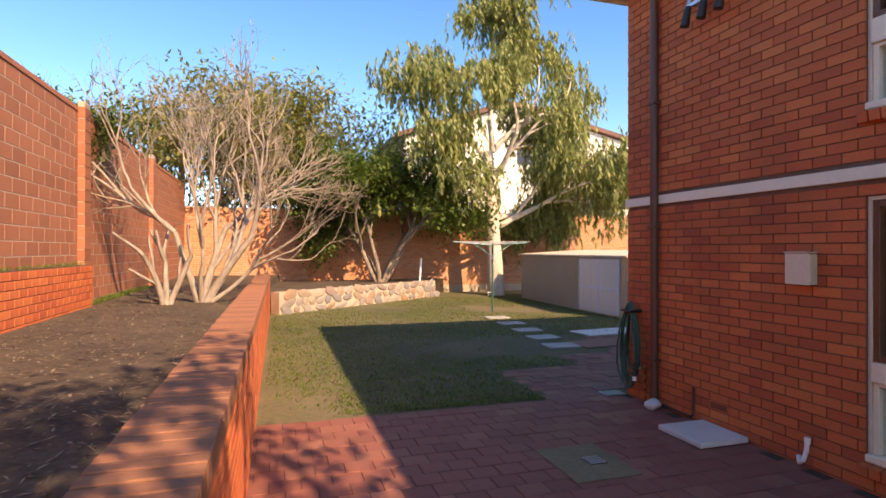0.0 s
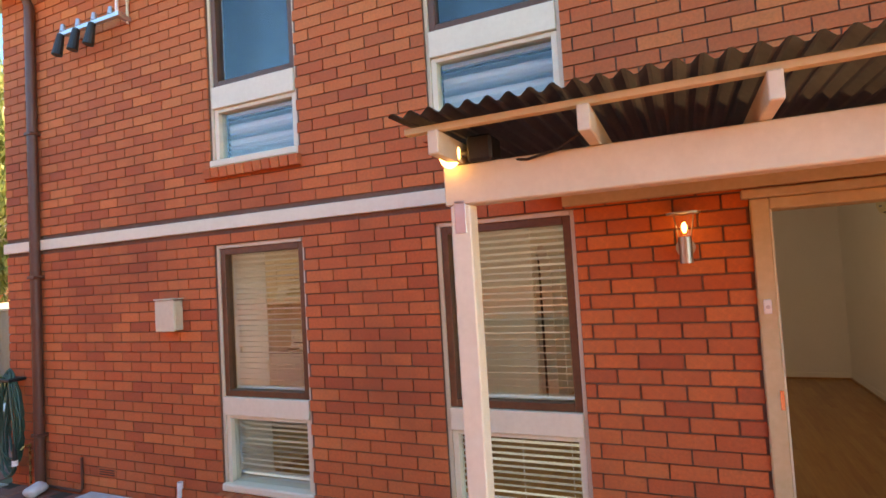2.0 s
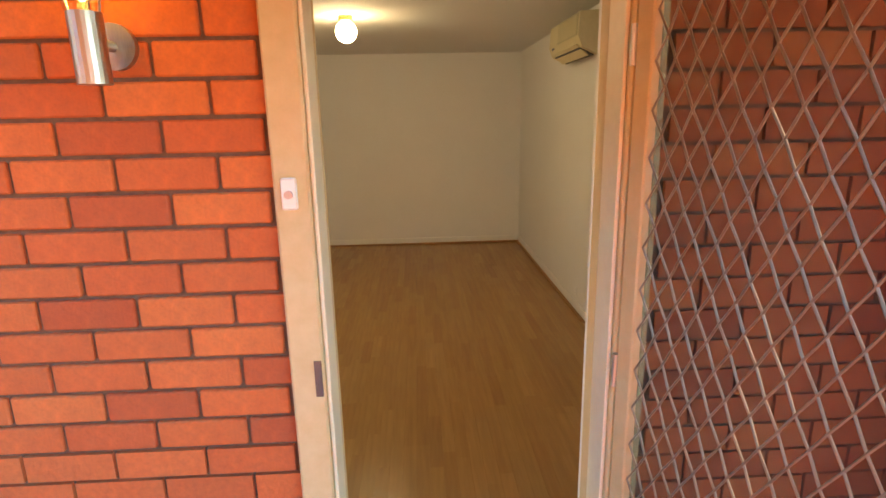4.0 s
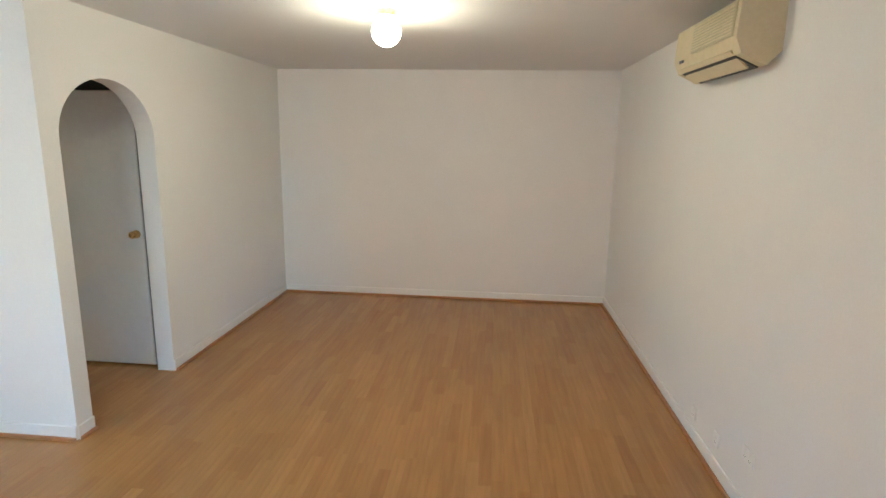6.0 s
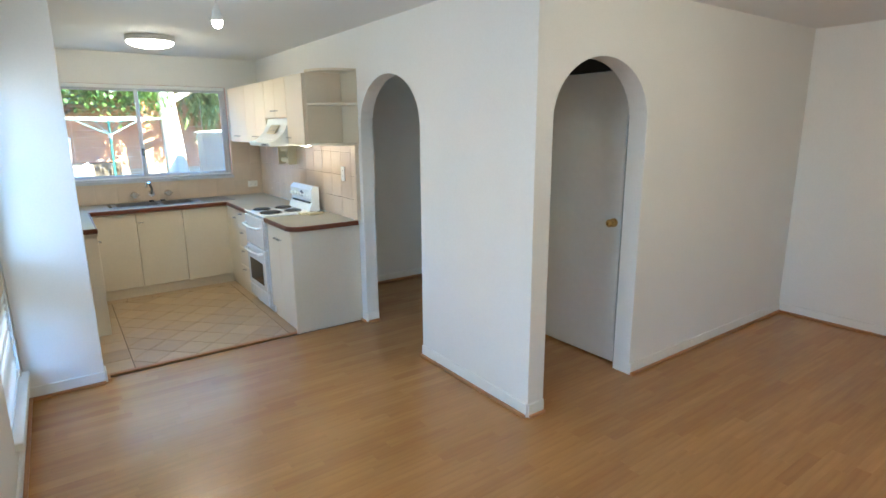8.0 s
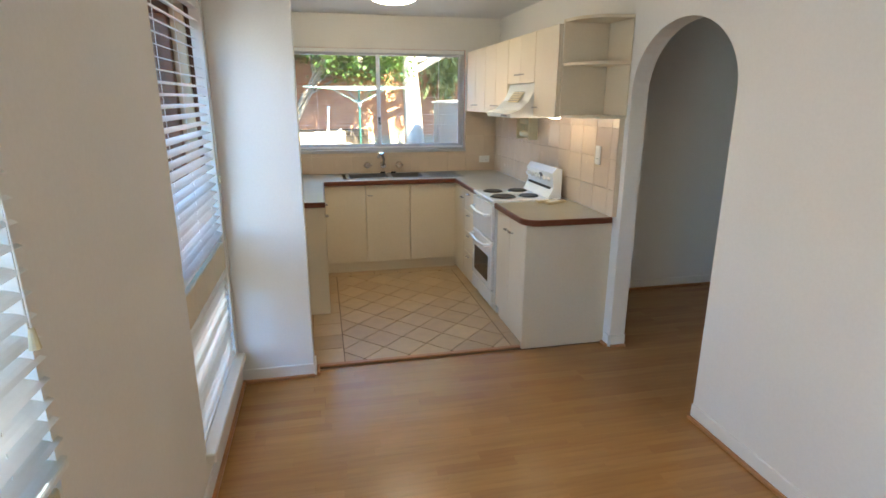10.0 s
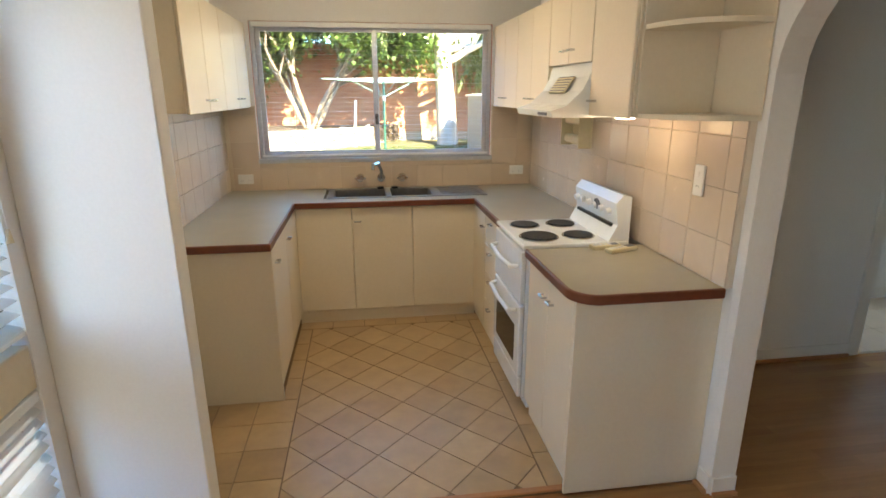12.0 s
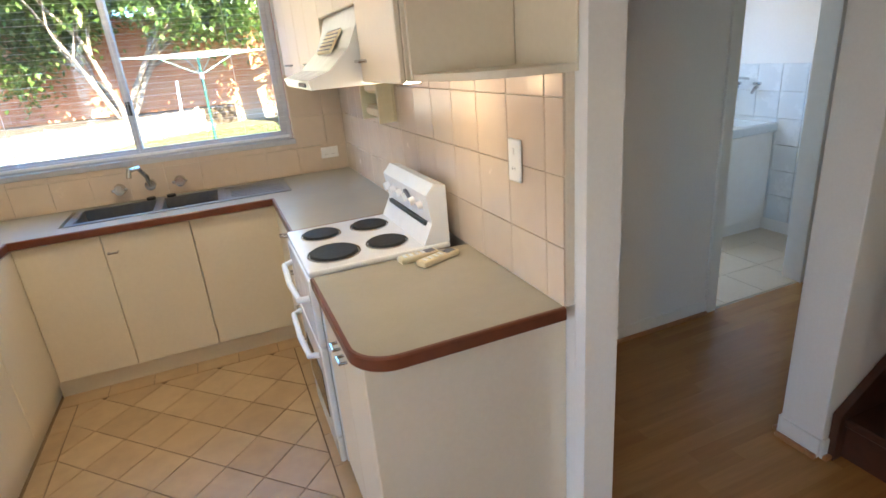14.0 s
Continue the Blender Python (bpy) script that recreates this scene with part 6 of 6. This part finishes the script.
for k in range(4):
    part("button", box(-0.178, -0.171, -0.22 + 0.035 * k, -0.20 + 0.035 * k, -0.022, -0.008, 0.002), SIGN_GREY, hd)
lamp_ = thing("hood_lamp", (2.80, 4.40, 1.5245), "small lit strip lamp under the wall cabinet", "lamp")
part("lens", box(-0.03, 0.03, -0.035, 0.035, -0.014, -0.005, 0.004), LIT_OYSTER, lamp_, "glowing lens").visible_shadow = False
wr = thing("wrap_dispenser", (3.02, 5.38, 1.30), "cream kitchen wrap dispenser under the cabinets", "dispenser")
part("back", box(-0.01, 0, -0.15, 0.15, 0, 0.20, 0.003), AC_CREAM, wr)
for z in (0.02, 0.13):
    part("roll_holder", box(-0.07, -0.011, -0.14, 0.14, z, z + 0.05, 0.012), AC_CREAM, wr)
for y in (-0.15, 0.14):
    part("cheek", box(-0.09, -0.011, y, y + 0.01, 0, 0.20, 0.004), AC_CREAM, wr)
plate("stove_switch", (3.012, 4.13, 1.28), "-x", 0.065, 0.125, "white stove isolator switch on the tiles", "switch", 1)
plate("power_socket", (2.90, 6.423, 1.02), "-y", 0.115, 0.072, "white double power point on the tiles by the window", "socket")
plate("power_socket", (0.78, 6.423, 0.99), "-y", 0.115, 0.072, "white double power point on the tiles by the sink", "socket")

# ---------------------------------------------------------------- pieces: floors, tiles, bricks, blocks
fl_ = thing("floor", (0, 0, 0), "beech-look laminate strip floor, slightly glossy", "floor", kind="structure")
cells, rnd = [], random.Random(2)
y, row = -1.69, 0
while y < 4.87:
    y1 = min(y + 0.066, 4.88)
    x = 0.02 - rnd.uniform(0, 0.5)
    while x < 6.215:
        x1 = x + rnd.choice((0.38, 0.46, 0.54, 0.62))
        for a, b in (((max(x, 0.65), min(x1, 6.215)),) if y1 < 3.96 else ((max(x, 3.16), min(x1, 6.215)),)):
            if b - a > 0.03:
                cells.append((a + 0.0002, b - 0.0002, y + 0.0002, y1 - 0.0002, -0.011, 0.0))
        x = x1
    y = y1
lay_pieces(fl_, "strip", FLOOR_WOOD, cells, lambda c: 1.0 < c[0] < 3.6 and -0.2 < c[2] < 2.9, "floor_strips", 290, 0.0003)
part("screed", box(0.43, 6.215, -1.69, 3.96, -0.013, -0.0115, 0), TRIM_WOOD, fl_)

kf = thing("floor_kitchen", (0, 0, 0), "tan ceramic floor tiles laid diagonally with dark joints", "floor", kind="structure")
part("grout_bed", box(0.65, 3.03, 3.96, 6.44, -0.012, 0.001, 0), GROUT_DARK, kf)
s, x0, x1, y0, y1 = 0.205, 1.27, 2.39, 3.99, 5.77


def clipped(poly, x0, x1, y0, y1):
    for ax, lim, sg in ((0, x0, 1), (0, x1, -1), (1, y0, 1), (1, y1, -1)):
        out = []
        for i, p in enumerate(poly):
            q = poly[i - 1]
            a, b = sg * (q[ax] - lim), sg * (p[ax] - lim)
            if (a >= 0) != (b >= 0):
                t = a / (a - b)
                out.append((q[0] + (p[0] - q[0]) * t, q[1] + (p[1] - q[1]) * t))
            if b >= 0:
                out.append(p)
        poly = out
        if len(poly) < 3:
            return []
    return poly


for i in range(-22, 23):
    for j in range(-22, 23):
        cx, cy = 1.83 + (i - j) * s * 0.7071, 4.88 + (i + j) * s * 0.7071
        r = s * 0.7071 - 0.0035
        poly = clipped([(cx - r, cy), (cx, cy - r), (cx + r, cy), (cx, cy + r)], x0, x1, y0, y1)
        if len(poly) > 2 and abs(sum(poly[k - 1][0] * poly[k][1] - poly[k][0] * poly[k - 1][1] for k in range(len(poly)))) > 0.004:
            part("tile", prism(poly, 0.005, pose(0, 0, 0.001)), TILE_FLOOR, kf)
for a0, a1, b0, b1, ax in ((0.65, 1.265, 3.99, 4.85, 1), (2.395, 2.53, 3.99, 5.77, 1), (1.18, 1.265, 4.85, 5.77, 1), (1.18, 2.53, 5.775, 5.90, 0)):
    nx, ny = max(1, round((a1 - a0) / 0.21)), max(1, round((b1 - b0) / 0.21))
    for i in range(nx):
        for j in range(ny):
            w, h = (a1 - a0) / nx, (b1 - b0) / ny
            part("border_tile", box(a0 + i * w + 0.002, a0 + (i + 1) * w - 0.002, b0 + j * h + 0.002, b0 + (j + 1) * h - 0.002, 0.001, 0.006, 0.001), TILE_FLOOR, kf)
structure("threshold_strip", box(1.08, 2.53, 3.955, 3.988, 0.0, 0.012, 0.004), TRIM_WOOD, "beech trim strip between tiles and laminate", "trim")

lt = thing("floor_laundry", (0, 0, 0), "pale ceramic tile floor of the laundry", "floor", kind="structure")
part("grout_bed", box(4.20, 6.215, 4.88, 6.44, -0.012, 0.001, 0), GROUT, lt)
for i in range(6):
    for j in range(5):
        part("tile", box(4.21 + i * 0.333, 4.539 + i * 0.333, 4.89 + j * 0.31, 5.196 + j * 0.31, 0.001, 0.006, 0.001), GROUT, lt)
lw = thing("laundry_splashback", (0, 0, 0), "pale tiled laundry wall above the tub", "tiling", kind="structure")
for i in range(6):
    for j in range(6):
        part("tile", box(6.205, 6.2145, 5.1 + i * 0.2, 5.297 + i * 0.2, 0.1 + j * 0.2, 0.297 + j * 0.2, 0.001), BLUE_TILE, lw)

ts = thing("kitchen_tiling", (0, 0, 0), "beige square wall tiles above the worktop", "tiling", kind="structure")
part("grout_bed", box(3.023, 3.0495, 3.90, 6.435, 0.90, 1.53, 0), GROUT, ts)
part("grout_bed", box(0.6505, 0.657, 4.30, 6.435, 0.90, 1.53, 0), GROUT, ts)
part("grout_bed", box(0.66, 3.02, 6.433, 6.4395, 0.90, 1.124, 0), GROUT, ts)
part("grout_bed", box(0.66, 0.893, 6.433, 6.4395, 1.124, 1.53, 0), GROUT, ts)
part("grout_bed", box(2.687, 3.02, 6.433, 6.4395, 1.124, 1.53, 0), GROUT, ts)
for j in range(4):
    z0, z1 = max(0.902, 0.878 + j * 0.196), min(1.523, 1.071 + j * 0.196)
    for i in range(14):
        a, b = max(3.902, 3.787 + i * 0.2), min(3.984 + i * 0.2, 6.425)
        if b - a > 0.02:
            part("tile", box(3.016, 3.0225, a, b, z0, z1, 0.0012), TILE_WALL, ts)
    for i in range(11):
        a, b = 4.31 + i * 0.2, min(4.507 + i * 0.2, 6.425)
        if b - a > 0.02:
            part("tile", box(0.6575, 0.664, a, b, z0, z1, 0.0012), TILE_WALL, ts)
    for i in range(12):
        a, b = 0.695 + i * 0.2, min(0.892 + i * 0.2, 3.014)
        below = b > 0.893 and a < 2.687                          # a tile under the window stops at its sill
        top_z = min(z1, 1.120) if below else z1
        if top_z - z0 > 0.02 and b - a > 0.02:
            part("tile", box(a, b, 6.426, 6.4325, z0, top_z, 0.0012), TILE_WALL, ts)

# bricks of the facade
SHIFT = 0.0
cells = [(0.0, 0.016, a, b, c, d) for a, b, c, d in courses(-1.90, 6.60, G - 0.08, EAVE, 0.24, 0.086, 0.010, HOLES + [(0.9, 6.6, 2.225, 2.325), (-3, 0.97, 2.17, 2.29)])]
cells += [(0.016, 0.12, b0, b1, c, d) for (b0, b1) in ((6.5995, 6.604),) for a, b, c, d in courses(0, 0.2, G - 0.08, EAVE, 0.24, 0.086, 0.010, [])]
lay_pieces(facade, "brick", BRICK, cells, lambda c: -1.0 < c[2] < 1.0 and 0.75 < c[4] < 2.2, "brickwork", 290)

# blocks of the boundary wall and the bricks at its foot
cells = [(BX - 0.014, BX, a, b, c, d) for a, b, c, d in courses(-3.0, 22.6, 0.66, 4.06, 0.40, 0.20, 0.015, [], 0.5)]
lay_pieces(bwall, "block", BLOCK, cells, lambda c: 7.0 < c[2] < 12.0, "blockwork", 290)
part("coping", box(BX - 0.20, BX + 0.015, -3.0, 22.6, 4.06, 4.14, 0.006), BLOCK, bwall, "brick coping along the top")
for y in (7.8, 11.35, 16.7):
    pr = part("pier", box(BX + 0.001, BX + 0.10, y, y + 0.30, 0.75, 4.24, 0.004), PALE_MORTAR, bwall, "projecting pier")
    for k in range(17):
        part("pier_block", box(BX + 0.0, BX + 0.112, y - 0.006, y + 0.306, 0.756 + k * 0.20, 0.944 + k * 0.20, 0.004), BLOCK, pr)
cells = [(BX + 0.196, BX + 0.214, a, b, c, d) for a, b, c, d in courses(-3.0, 11.4, 0.50, 1.49, 0.24, 0.11, 0.012, [])]
lay_pieces(lower, "brick", BRICK, cells, lambda c: 6.0 < c[2] < 11.4, "brickwork", 250)

# retaining wall bricks and coping, in the wall's own frame
cells = [(-0.014, 0.0, a, b, c, d) for a, b, c, d in courses(0, PLEN, -0.02, 0.98, 0.24, 0.086, 0.010, [])]
lay_pieces(bed, "brick", BRICK, cells, lambda c: 3.5 < c[2] < 9.0, "brickwork", 260)
cells = [(-0.335, 0.008, 0.086 * i + 0.004, 0.086 * (i + 1) - 0.004, 0.988, 1.10 + 0.004 * math.sin(i * 5.1)) for i in range(int(PLEN / 0.086))]
lay_pieces(bed, "coping_brick", COPING, cells, lambda c: 3.0 < c[2] < 15.0, "coping", 140)

# bricks of the back wall
cells = [(a, b, 0.0, 0.014, c, d) for a, b, c, d in courses(-7.3, 15.9, 0.3, 3.35, 0.24, 0.086, 0.012, [])]
lay_pieces(backw, "brick", BACK_BRICK, cells, lambda c: 6.0 < c[0] < 9.0 and c[4] > 1.6, "brickwork", 200)

# paving bricks
pv = thing("paving", (0, 0, G), "worn red brick paving with dark mossy joints", "paving", kind="structure")
cells, rnd = [], random.Random(9)
for i in range(26):
    for j in range(64):
        x, y = -5.0 + 0.232 * i + (0.116 if j % 2 else 0), -6.0 + 0.2 * j
        dz = rnd.uniform(-0.004, 0.003)
        if x + 0.2 < 0.0 and y + 0.2 < 6.65:
            cells.append((x + 0.003, x + 0.229, y + 0.003, y + 0.197, -0.03, dz))
for i in range(24):
    for j in range(22):
        x, y = -1.1 + 0.232 * i + (0.116 if j % 2 else 0), 6.6 + 0.2 * j
        ok = (y < 8.1 and x < 2.6) or (8.1 <= y < 9.0 and 0.2 < x < 3.0) or (y >= 9.0 and 1.4 + (y - 9.0) * 0.2 < x < 3.8 and y < 10.6)
        if ok and (x > 0.0 or y > 6.0) and not (x + 0.23 > 0 and y < 6.62):
            cells.append((x + 0.003, x + 0.229, y + 0.003, y + 0.197, -0.03, rnd.uniform(-0.004, 0.004)))
lay_pieces(pv, "paver", PAVER, cells, lambda c: -3.4 < c[0] < -0.2 and 3.2 < c[2] < 6.4, "pavers", 290)
